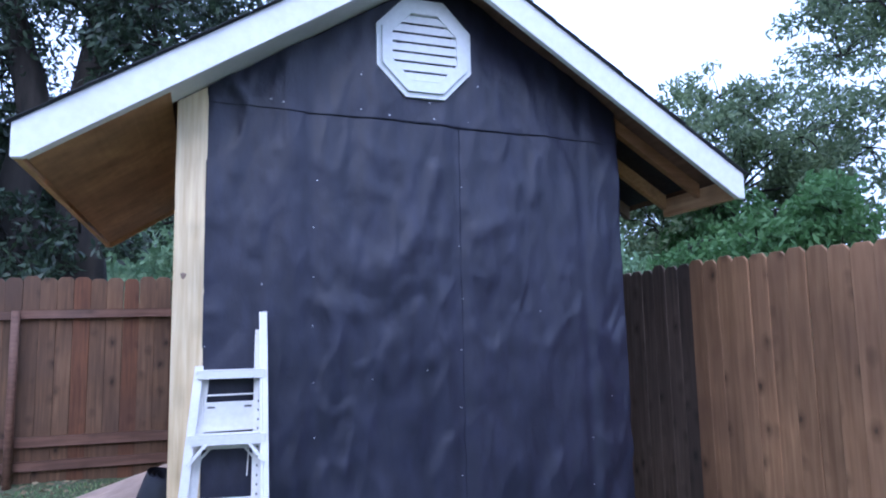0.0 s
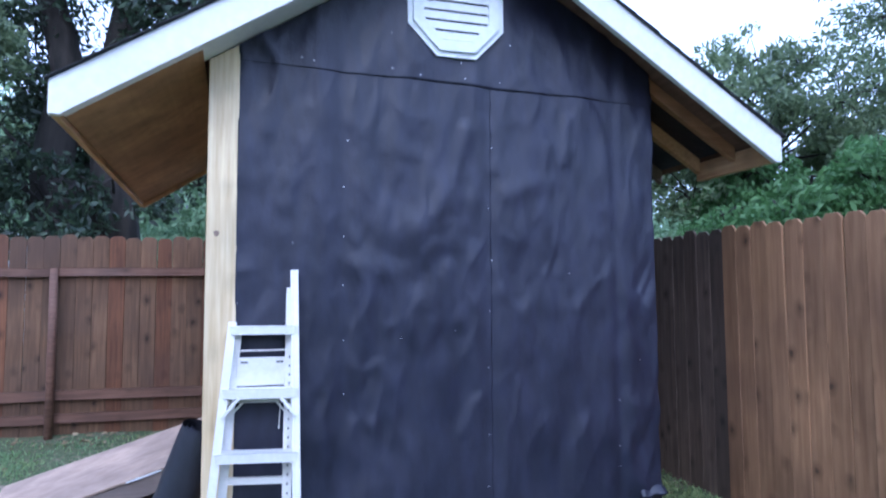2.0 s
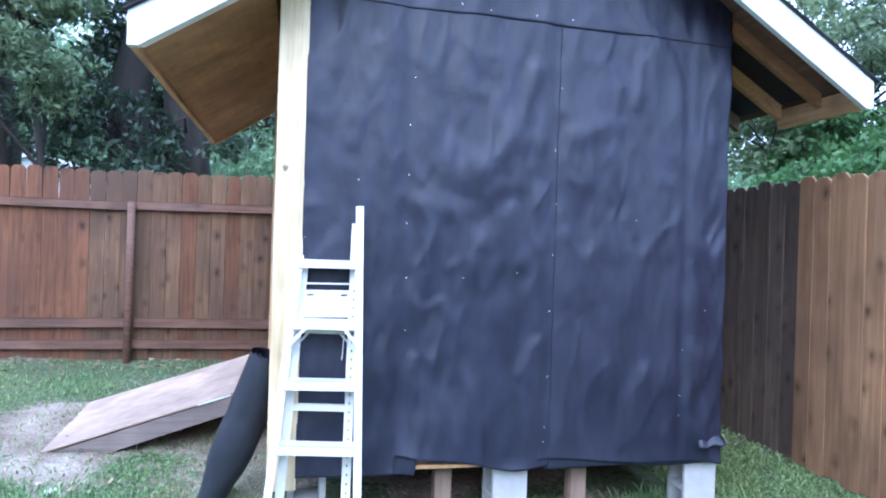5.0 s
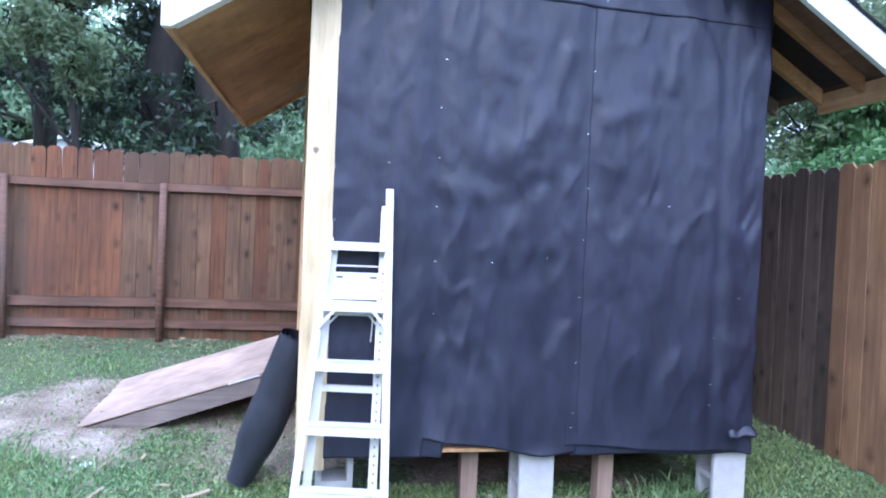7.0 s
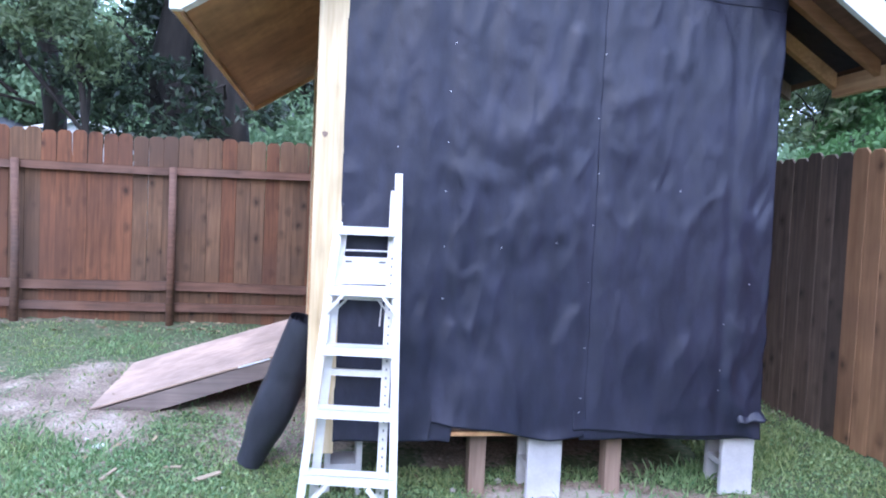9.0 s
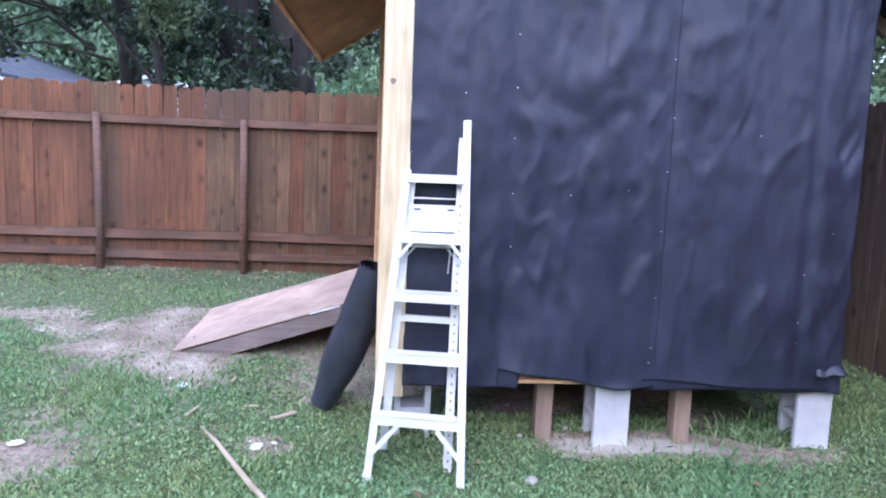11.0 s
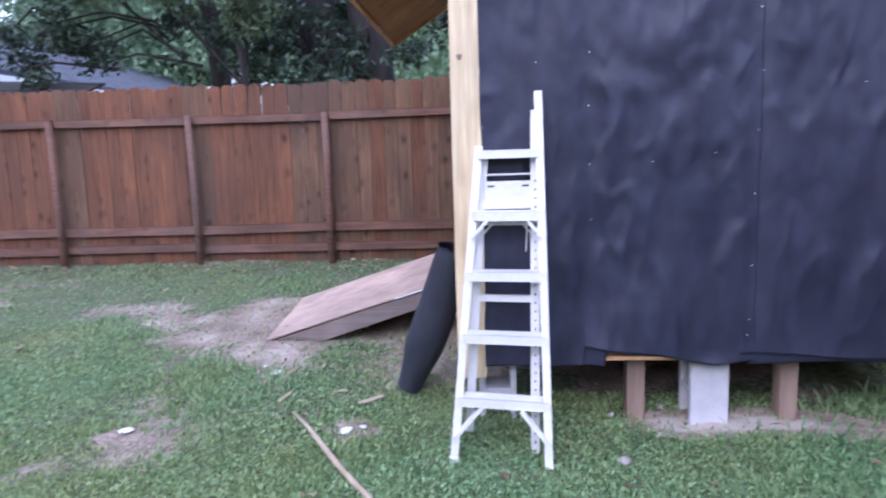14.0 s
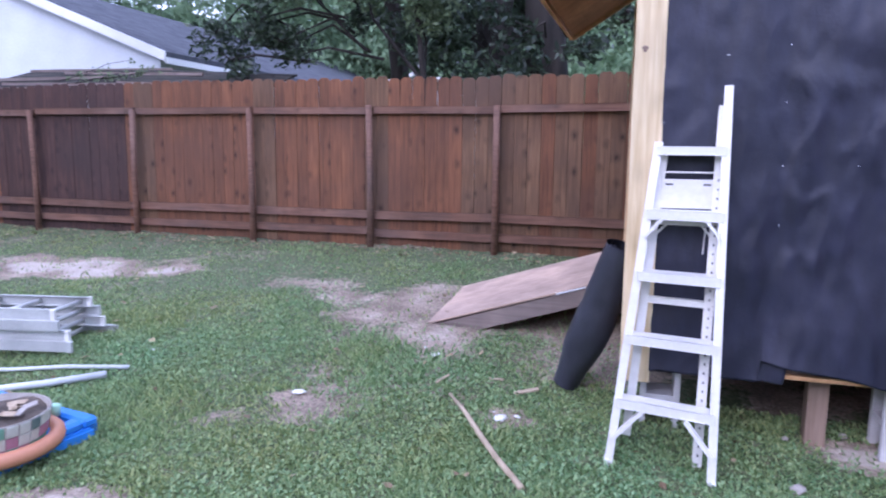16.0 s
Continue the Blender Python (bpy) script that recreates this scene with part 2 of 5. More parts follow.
def ground_mat():
    m, n, l, b = material("lawn_and_dirt", 0.95)
    at = n.new("ShaderNodeAttribute")
    at.attribute_name = "bare"
    fine, _ = noise_node(n, l, 26, 6)
    mid, _ = noise_node(n, l, 3.5, 5)
    grit, _ = noise_node(n, l, 55, 5)
    lawn = ramp(n, l, fine.outputs["Fac"], ((0.3, (0.042, 0.066, 0.026)), (0.5, (0.088, 0.115, 0.047)), (0.72, (0.165, 0.145, 0.085)))).outputs[0]
    dirt = ramp(n, l, mid.outputs["Fac"], ((0.3, (0.19, 0.145, 0.105)), (0.55, (0.325, 0.258, 0.195)), (0.75, (0.5, 0.415, 0.335)))).outputs[0]
    dirt = mix(n, l, dirt, ramp(n, l, grit.outputs["Fac"], ((0.34, (0.5, 0.48, 0.46)), (0.62, (1.15, 1.15, 1.15)))).outputs[0], 0.9, "MULTIPLY")
    sand = ramp(n, l, at.outputs["Fac"], ((0.82, (0, 0, 0)), (1.0, (0.6, 0.6, 0.6))))
    dirt = mix(n, l, dirt, (0.54, 0.475, 0.405), sand.outputs[0])
    add = n.new("ShaderNodeMath")
    add.operation = "ADD"
    l.new(at.outputs["Fac"], add.inputs[0])
    l.new(fine.outputs["Fac"], add.inputs[1])
    f = ramp(n, l, add.outputs[0], ((0.78, (0, 0, 0)), (1.3, (1, 1, 1))))
    l.new(mix(n, l, lawn, dirt, f.outputs[0]), b.inputs["Base Color"])
    bump(n, l, b, fine.outputs["Fac"], 0.7, 0.03)
    return m


M_GROUND = ground_mat()


# ---- mesh helpers ----
def mesh_of(bm, material_, smooth=False, name="part"):
    me = bpy.data.meshes.new(name)
    bm.normal_update()
    bm.to_mesh(me)
    bm.free()
    me.materials.append(material_)
    if smooth:
        for p in me.polygons:
            p.use_smooth = True
    return me


def part(name, bm, material_, parent=None, label="", smooth=False):
    ob = new(name, mesh_of(bm, material_, smooth, name))
    ob.parent = parent
    return tagged(ob, label)


def thing(name, label, category, at=(0, 0, 0), group="", kind=""):
    ob = new(name)
    ob.location = at
    ob.empty_display_size = 0.1
    bpy.context.view_layer.update()
    return tagged(ob, label, category, group, kind)


def box(x0, x1, y0, y1, z0, z1, bevel=0.0, bm=None):
    bm = bm or bmesh.new()
    made = bmesh.ops.create_cube(bm, size=1.0)["verts"]
    for v in made:
        v.co = Vector((x0 + (v.co.x + 0.5) * (x1 - x0), y0 + (v.co.y + 0.5) * (y1 - y0), z0 + (v.co.z + 0.5) * (z1 - z0)))
    if bevel:
        edges = list({e for v in made for e in v.link_edges})
        bmesh.ops.bevel(bm, geom=edges, offset=bevel, segments=1, affect="EDGES")
    return bm


def prism(points, depth, to=lambda u, v, w: (u, w, v), bevel=0.0):
    """A flat outline pushed out between two depths; to maps (u, v, depth) to the place."""
    bm = bmesh.new()
    d0, d1 = depth
    a = [bm.verts.new(to(u, v, d0)) for u, v in points]
    b = [bm.verts.new(to(u, v, d1)) for u, v in points]
    bm.faces.new(a)
    bm.faces.new(b[::-1])
    for i in range(len(points)):
        j = (i + 1) % len(points)
        bm.faces.new((a[j], a[i], b[i], b[j]))
    bmesh.ops.recalc_face_normals(bm, faces=bm.faces)
    if bevel:
        bmesh.ops.bevel(bm, geom=list(bm.edges), offset=bevel, segments=1, affect="EDGES")
    return bm


def bar(a, b, w, h, up=(0, 0, 1), bevel=0.002, bm=None):
    """A bar with a rectangular section from a to b; h along up, w across."""
    bm = bm or bmesh.new()
    a, b = Vector(a), Vector(b)
    d = (b - a).normalized()
    side = d.cross(Vector(up)).normalized()
    top = side.cross(d).normalized()
    made = bmesh.ops.create_cube(bm, size=1.0)["verts"]
    for v in made:
        x, y, z = v.co
        v.co = (a + b) / 2 + d * x * (b - a).length + side * y * w + top * z * h
    if bevel:
        bmesh.ops.bevel(bm, geom=list({e for v in made for e in v.link_edges}), offset=bevel, segments=1, affect="EDGES")
    return bm


def tube(points, radii, sides=10, bm=None, wobble=0.0, seed=0):
    """A tapered tube along points, closed at both ends."""
    bm = bm or bmesh.new()
    rng = random.Random(seed)
    rings = []
    pts = [Vector(p) for p in points]
    for i, p in enumerate(pts):
        d = (pts[min(i + 1, len(pts) - 1)] - pts[max(i - 1, 0)]).normalized()
        ref = Vector((0, 0, 1)) if abs(d.z) < 0.9 else Vector((1, 0, 0))
        u = d.cross(ref).normalized()
        v = d.cross(u)
        ring = []
        for k in range(sides):
            ang = 2 * math.pi * k / sides
            r = radii[i] * (1 + wobble * (rng.random() - 0.5))
            ring.append(bm.verts.new(p + (u * math.cos(ang) + v * math.sin(ang)) * r))
        rings.append(ring)
    for r0, r1 in zip(rings, rings[1:]):
        for k in range(sides):
            bm.faces.new((r0[k], r0[(k + 1) % sides], r1[(k + 1) % sides], r1[k]))
    bm.faces.new(rings[0])
    bm.faces.new(rings[-1])
    bmesh.ops.recalc_face_normals(bm, faces=bm.faces)
    return bm


def soup(name, verts, faces, material_, parent=None):
    me = bpy.data.meshes.new(name)
    me.from_pydata(verts.tolist() if hasattr(verts, "tolist") else verts, [], faces.tolist() if hasattr(faces, "tolist") else faces)
    me.materials.append(material_)
    ob = new(name, me)
    ob.parent = parent
    return ob


# ---- ground ----
def smooth01(v):
    v = np.clip(v, 0, 1)
    return v * v * (3 - 2 * v)


def lay(x, y):
    """Height of the ground: level by the ladder, rising gently to the fences."""
    x, y = np.asarray(x, float), np.asarray(y, float)
    h = np.clip(np.where(y > 0, 0.055 + 0.083 * y, 0.055 + 0.16 * y), 0, 0.40)
    h = h + 0.1 * smooth01((x - 2.45) / 0.7) * np.clip(1 - 0.2 * y, 0, 1)
    h = h + 0.012 * np.sin(2.1 * x + 0.7) * np.sin(1.7 * y + 1.1) + 0.008 * np.sin(5.3 * x + 2.1 * y)
    return h


# bare patches: centre, half lengths, turn in degrees, strength
BARE = [(-1.65, 1.75, 0.85, 0.62, 25, 0.56), (-1.35, 1.0, 0.5, 0.38, -30, 0.66), (-1.75, 1.35, 0.55, 0.45, 40, 0.55), (-5.3, 2.05, 1.3, 0.42, 4, 0.95), (-0.75, 0.2, 0.35, 0.22, 60, 0.42),
        (-1.75, -0.35, 0.55, 0.12, 35, 0.34), (-2.2, -1.3, 0.35, 0.14, 10, 0.9), (1.45, 0.04, 0.8, 0.14, -2, 0.97), (1.25, 1.4, 1.6, 1.0, 0, 0.75),
        (-0.4, 1.5, 0.75, 0.5, 0, 0.75), (2.35, -0.05, 0.4, 0.1, 10, 0.5), (-2.7, 2.0, 0.7, 0.3, 0, 0.3), (-1.75, -0.1, 0.2, 0.1, 0, 0.5), (-0.55, 0.0, 0.18, 0.12, 0, 0.8),
        (-1.2, 0.75, 1.0, 0.8, 20, 0.34), (-3.6, 1.9, 2.6, 0.8, 3, 0.1), (-1.95, -0.4, 0.9, 0.16, 32, 0.36), (-0.35, 0.75, 0.5, 0.5, 0, 0.5), (-5.5, 3.0, 4.0, 0.5, 0, 0.12), (-3.5, 3.6, 6.5, 0.12, 0, 0.25)]


def bare(x, y):
    x, y = np.asarray(x, float), np.asarray(y, float)
    out = np.zeros(np.broadcast(x, y).shape)
    for cx, cy, a, b, turn, s in BARE:
        c, q = math.cos(radians(turn)), math.sin(radians(turn))
        u, v = (x - cx) * c + (y - cy) * q, -(x - cx) * q + (y - cy) * c
        wob = 0.18 * np.sin(7 * x + 3 * y) + 0.14 * np.sin(11 * y - 5 * x + 1)
        out = np.maximum(out, s * smooth01((1.45 - np.sqrt((u / a) ** 2 + (v / b) ** 2) + wob) / 1.1))
    patchy = np.sin(3.1 * x + 1.7 * y) * np.sin(2.3 * y - 1.1 * x) + 0.7 * np.sin(6.7 * x - 4.1 * y + 2.0 * np.sin(1.9 * y)) * np.sin(5.3 * y + 2.9 * x) + 0.4 * np.sin(15.1 * x + 6.3 * y) * np.sin(13.7 * y - 8.1 * x)
    return np.clip(out + 0.15 * patchy * smooth01((y + 1.6) / 0.8) + 0.04, 0, 1.2)


def build_ground():
    xs = np.concatenate([[-900, -300, -100, -50, -30, -20, -15, -12], np.arange(-10, 4.6, 0.075), [6, 8, 11, 15, 20, 30, 60, 120, 300, 900]])
    ys = np.concatenate([[-900, -300, -100, -40, -20, -12, -8, -6], np.arange(-4.5, 4.6, 0.075), [6, 8, 11, 15, 20, 30, 60, 120, 300, 900]])
    X, Y = np.meshgrid(xs, ys)
    Z = lay(X, Y)
    near = (np.abs(X) < 11) & (np.abs(Y) < 5)
    rng = np.random.default_rng(3)
    B = bare(X, Y)
    Z = Z + near * rng.normal(0, 0.006, X.shape) - 0.012 * B * near
    nx, ny = len(xs), len(ys)
    V = np.stack([X.ravel(), Y.ravel(), Z.ravel()], 1)
    i = np.arange(ny - 1)[:, None] * nx + np.arange(nx - 1)[None, :]
    F = np.stack([i, i + 1, i + 1 + nx, i + nx], -1).reshape(-1, 4)
    ob = soup("ground", V, F, M_GROUND)
    att = ob.data.attributes.new("bare", "FLOAT", "POINT")
    att.data.foreach_set("value", B.ravel().astype(np.float32))
    for p in ob.data.polygons:
        p.use_smooth = True
    tagged(ob, "patchy green lawn with bare sandy dirt", "ground", "", "structure")


build_ground()


def ground_z(x, y):
    return float(lay(x, y)) - 0.012 * float(bare(x, y))


def build_grass():
    """Short blades and clover leaves on the lawn, thin where the dirt is bare."""
    rng = np.random.default_rng(11)
    n = 760000
    # denser towards the camera's side
    x = rng.uniform(-8.5, 4.2, n)
    y = -2.6 + 6.2 * rng.random(n) ** 1.2
    keep = rng.random(n) > np.clip(bare(x, y) * 1.15 + 0.2 * (np.sin(2.3 * x + 1.3 * y) * np.sin(1.9 * y - x) > 0.3) + 0.2 * (np.sin(5.1 * x - 2.2 * y) + np.sin(4.3 * y + 3.1 * x) > 0.9) + 0.55 * smooth01((y - 0.6) / 1.2) + smooth01((-1.4 - y) / 1.2), 0, 0.955)
    keep &= (rng.random(n) < np.clip(1.25 - 0.1 * np.hypot(x, y + 3.3), 0.3, 1))
    keep &= ~((x > 0.1) & (x < 2.4) & (y > 0.35))
    x, y = x[keep], y[keep]
    n = len(x)
    z = lay(x, y) - 0.008
    a = rng.uniform(0, 2 * np.pi, n)
    hgt = rng.uniform(0.012, 0.036, n) * (1 + 0.5 * (np.sin(3.1 * x) * np.sin(2.7 * y) > 0.3))
    tall = ((np.hypot(x - 1.9, y - 0.12) < 0.35) | (np.hypot(x - 2.55, y - 0.5) < 0.45) | (np.abs(x - 3.2) < 0.12)) & (rng.random(n) < 0.5)
    hgt = np.where(tall, hgt * np.where(x > 2.3, 1.4, 2.3), hgt)
    wid = rng.uniform(0.003, 0.008, n)
    lean = rng.uniform(0.2, 1.1, n) * hgt
    la = rng.uniform(0, 2 * np.pi, n)
    ux, uy = np.cos(a) * wid, np.sin(a) * wid
    tx, ty = np.cos(la) * lean, np.sin(la) * lean
    P = np.empty((n, 4, 3))
    P[:, 0] = np.stack([x - ux, y - uy, z], 1)
    P[:, 1] = np.stack([x + ux, y + uy, z], 1)
    P[:, 2] = np.stack([x + ux * 0.8 + tx * 0.55, y + uy * 0.8 + ty * 0.55, z + hgt * 0.7], 1)
    P[:, 3] = np.stack([x + tx, y + ty, z + hgt], 1)
    F = np.arange(n * 4).reshape(n, 4)
    ob = soup("grass", P.reshape(-1, 3), F, M_GRASS)
    tagged(ob, "short green grass on the lawn", "grass", "", "stuff")


def build_weeds():
    """Low broad-leaved weeds between the blades: small tilted leaves in drifts."""
    rng = np.random.default_rng(19)
    n = 400000
    x = rng.uniform(-7.0, 4.0, n)
    y = -2.2 + 5.4 * rng.random(n) ** 1.35
    drift = 0.5 + 0.5 * np.sin(1.9 * x + 2.3 * np.sin(1.1 * y)) * np.sin(2.2 * y + 1.4 * np.sin(1.3 * x))
    keep = rng.random(n) < np.clip(0.45 + 0.6 * drift - 1.2 * bare(x, y), 0.03, 1) * (1 - 0.75 * smooth01((y - 0.7) / 1.3)) * np.clip(1.3 - 0.13 * np.hypot(x, y + 3.3), 0.15, 1)
    keep &= ~((x > 0.1) & (x < 2.4) & (y > 0.35)) & (rng.random(n) < smooth01((y + 2.2) / 0.9))
    x, y, drift = x[keep], y[keep], drift[keep]
    n = len(x)
    z = lay(x, y) + rng.uniform(0.0, 0.022, n) * (0.6 + drift)
    s = rng.uniform(0.004, 0.009, n)
    a = rng.uniform(0, 2 * np.pi, n)
    tilt, roll = rng.uniform(-1.0, 1.0, n), rng.uniform(-1.0, 1.0, n)
    P = np.empty((n, 4, 3))
    for k, (u, v) in enumerate(((-1.25, 0.0), (0.1, -0.8), (1.25, 0.0), (0.1, 0.8))):
        P[:, k] = np.stack([x + s * (u * np.cos(a) - v * np.sin(a)), y + s * (u * np.sin(a) + v * np.cos(a)), z + s * (u * tilt + v * roll)], 1)
    ob = soup("weeds", P.reshape(-1, 3), np.arange(n * 4).reshape(n, 4), M_CLOVER)
    tagged(ob, "low broad-leaved weeds in the lawn", "weeds", "", "stuff")


build_grass()
build_weeds()


# ---- shed ----
W, D = 2.44, 2.44                    # plan of the shed
EAVE_L, EAVE_R, RIDGE_X = -0.615, 3.118, 1.252
SLOPE, EAVE_Z, RAKE_Y = 0.632, 2.335, -0.3
BACK_Y = 2.62


def under(x):
    """Height of the roof's underside over x."""
    return EAVE_Z + SLOPE * ((x - EAVE_L) if x < RIDGE_X else (EAVE_R - x))


shed = thing("shed", "unfinished garden shed wrapped in black felt, raised on concrete blocks", "shed", (0, 0, 0.38))
SHED_UP = Matrix.Translation((0, 0, -0.38))


def shed_part(name, bm, material_, label="", smooth=False, parent=None):
    if parent is None:
        bmesh.ops.transform(bm, matrix=SHED_UP, verts=bm.verts)
        parent = shed
    return part(name, bm, material_, parent, label, smooth)


# framed walls behind the felt, floor frame and deck
APEX = under(RIDGE_X)
shed_part("front_wall", prism([(0.02, 0.45), (W - 0.02, 0.45), (W - 0.02, under(W) - 0.02), (RIDGE_X, APEX - 0.02), (0.02, under(0) - 0.02)], (0.02, 0.1)), M_DARKWALL)
shed_part("back_wall", prism([(0.02, 0.45), (W - 0.02, 0.45), (W - 0.02, under(W) - 0.02), (RIDGE_X, APEX - 0.02), (0.02, under(0) - 0.02)], (D - 0.1, D - 0.02)), M_DARKWALL)
shed_part("side_wall", box(0.0, 0.09, 1.95, D - 0.1, 0.45, under(0.05) - 0.03), M_DARKWALL)
shed_part("side_wall", box(W - 0.09, W, 0.1, D - 0.1, 0.45, under(W) - 0.03), M_FELT)
shed_part("floor_deck", box(0.02, W - 0.02, 0.02, D - 0.02, 0.53, 0.55), M_DARKWALL)
for name, b in (("rim_joist", (0.02, W - 0.02, 0.022, 0.06, 0.4, 0.53)), ("rim_joist", (0.02, W - 0.02, D - 0.06, D - 0.022, 0.4, 0.53)),
                ("rim_joist", (0.02, 0.06, 0.06, D - 0.06, 0.4, 0.53)), ("rim_joist", (W - 0.06, W - 0.02, 0.06, D - 0.06, 0.4, 0.53))):
    shed_part(name, box(*b, 0.002), M_LEG)
for k in range(1, 6):
    shed_part("floor_joist", box(0.4 * k, 0.4 * k + 0.04, 0.06, D - 0.06, 0.4, 0.53), M_LEG)
# studs of the open side
for y in (0.1, 0.5, 0.9, 1.9):
    shed_part("stud", box(0.0, 0.09, y, y + 0.04, 0.55, under(0.0) - 0.05, 0.002), M_PINE)
shed_part("top_plate", box(0.0, 0.09, 0.1, D - 0.1, under(0) - 0.09, under(0) - 0.05, 0.002), M_PINE)

# white corner board of the front and the narrow one behind it on the side
shed_part("corner_board", prism([(0.004, 0.315), (0.145, 0.315), (0.145, under(0.145) - 0.004), (0.004, under(0.004) - 0.004)], (-0.02, 0.018), bevel=0.002), M_PINE, "pale raw pine corner board")
shed_part("corner_stud", box(0.004, 0.03, 0.02, 0.06, 0.4, under(-0.01) - 0.01, 0.002), M_PINE_Y, "raw wood corner stud")
shed_part("door_casing", box(-0.085, -0.001, 2.2, 2.29, 0.45, under(-0.085) - 0.02, 0.002), M_PINE, "raw pine door casing")
shed_part("door_casing", box(-0.07, -0.001, 1.95, 1.99, 0.45, under(-0.07) - 0.02, 0.002), M_PINE_Y)
bm = bmesh.new()
bmesh.ops.create_uvsphere(bm, u_segments=14, v_segments=8, radius=1)
for v in bm.verts:
    v.co = Vector((0.05 + v.co.x * 0.013 * (1 + 0.3 * math.sin(3 * v.co.z)), -0.0205 + v.co.y * 0.0016, 1.88 + v.co.z * 0.015))
shed_part("knot", bm, M_LEG, "brown knot in the corner board", True)


# loose folds in the felt: from, to, half width, how far they stand out
FOLDS = ((1.31, 2.46, 1.248, 2.222, 0.032, 0.021), (1.248, 2.222, 1.13, 1.995, 0.04, 0.021), (1.13, 1.995, 0.93, 1.88, 0.06, 0.015), (1.786, 2.4, 1.76, 2.22, 0.03, 0.012), (1.76, 2.22, 1.54, 2.12, 0.045, 0.013),
         (1.91, 2.56, 1.885, 2.32, 0.025, 0.009), (1.44, 2.2, 1.366, 1.89, 0.035, -0.008), (0.63, 1.76, 0.93, 1.7, 0.05, 0.01), (1.2, 1.79, 1.02, 1.66, 0.04, -0.009), (1.275, 1.45, 1.4, 1.6, 0.035, 0.009),
         (1.28, 0.88, 1.355, 1.03, 0.032, 0.013), (0.65, 0.8, 0.69, 0.96, 0.04, 0.013), (1.87, 0.53, 1.965, 0.87, 0.04, 0.012), (2.12, 0.57, 2.346, 0.92, 0.035, 0.012))


def felt_bulge(x, z):
    """How far the loose felt stands off the wall."""
    def crest(u, w, k):
        return math.exp(-(5.0 * noise.noise((u, k, w))) ** 2)

    warp = 0.4 * noise.noise((x * 1.1, 9.1, z * 1.0)) + 0.12 * noise.noise((x * 3.0, 6.3, z * 3.4))
    d = 0.014 + 0.012 * noise.noise((x * 2.6 + warp, 3.1, z * 1.2)) + 0.011 * noise.noise((x * 5.4 + 0.4 * z + 1.5 * warp, 7.0, z * 2.6))
    rough = 0.35 + 0.9 * max(0.0, 0.4 + noise.noise((x * 1.9, 5.0, z * 1.5)))
    d += rough * (0.0085 * noise.noise((x * 10.5 + 2 * warp, 1.7, z * 4.2)) + 0.007 * crest(x * 4.6 + 0.5 * z + 1.5 * warp, z * 2.0, 8.2) + 0.005 * crest(x * 6.5 - 0.9 * z + 2 * warp, z * 3.4, 2.6) + 0.0035 * noise.noise((x * 21, 4.7, z * 10)))
    out, dent = 0.0, 0.0
    for x0, z0, x1, z1, wd, amp in FOLDS:
        ux, uz = x1 - x0, z1 - z0
        f = ((x - x0) * ux + (z - z0) * uz) / (ux * ux + uz * uz)
        over = max(0.0, -f, f - 1.0)
        f = min(1.0, max(0.0, f))
        g = math.exp(-((x - x0 - f * ux) ** 2 + (z - z0 - f * uz) ** 2) / (1.35 * wd) ** 2) * math.exp(-3 * over * over)
        g *= 0.75 * (1 + 0.5 * noise.noise((x * 9, 2.2, z * 6)))
        out, dent = max(out, amp * g), min(dent, amp * g)
    d += out + dent
    # pulled tight where it is stapled
    for sx, keep in ((0.655, 0.05), (1.43, 0.05), (2.2, 0.04)):
        d *= 1 - 0.5 * math.exp(-((x - sx) / keep) ** 2)
    return max(d, 0.001)


def felt_sheet(x0, x1, bottom, top, off, nx, nz, loose=0.0):
    """One sheet of felt with thickness; bottom and top are functions of x, loose curls the lower edge out."""
    bm = bmesh.new()
    rows = []
    for j in range(nz + 1):
        row = []
        for i in range(nx + 1):
            x = x0 + (x1 - x0) * i / nx
            zb, zt = bottom(x), top(x)
            x += 0.009 * (i / nx) ** 8 * noise.noise((1.7, x0 * 9, j * 0.07))
            z = zb + (zt - zb) * j / nz
            low = math.exp(-(z - zb) / 0.06)
            y = -off - felt_bulge(x, z) - loose * low * (0.6 + 0.8 * noise.noise((x * 6, 2.0, 0.4)))
            row.append(bm.verts.new((x, y, z)))
        rows.append(row)
    for r0, r1 in zip(rows, rows[1:]):
        for i in range(nx):
            bm.faces.new((r0[i], r0[i + 1], r1[i + 1], r1[i]))
    g = bmesh.ops.extrude_face_region(bm, geom=list(bm.faces))
    for v in g["geom"]:
        if isinstance(v, bmesh.types.BMVert):
            v.co.y += 0.002
    bmesh.ops.recalc_face_normals(bm, faces=bm.faces)
    return bm


def wave(z, amp, k, ph=0.0):
    return lambda x: z + amp * math.sin(k * x + ph) + 0.6 * amp * math.sin(2.7 * k * x + 1 + ph)


shed_part("felt_sheet", felt_sheet(0.14, 0.73, wave(0.375, 0.004, 5), lambda x: 0.62, 0.0, 40, 30), M_FELT, smooth=True)
shed_part("felt_sheet", felt_sheet(1.38, 2.45, lambda x: 0.425 - 0.05 * (x - 1.4) + 0.006 * math.sin(9 * x), lambda x: 2.71, 0.002, 124, 220, 0.014), M_FELT, smooth=True)
shed_part("felt_sheet", felt_sheet(0.14, 1.445, lambda x: 0.378 + 0.004 * math.sin(9 * x) if x < 0.622 else 0.465 - 0.083 * smooth01((x - 0.62) / 0.65) + 0.008 * math.sin(14 * x), lambda x: 2.76 - 0.03 * x, 0.0031, 150, 220, 0.014), M_FELT, smooth=True)
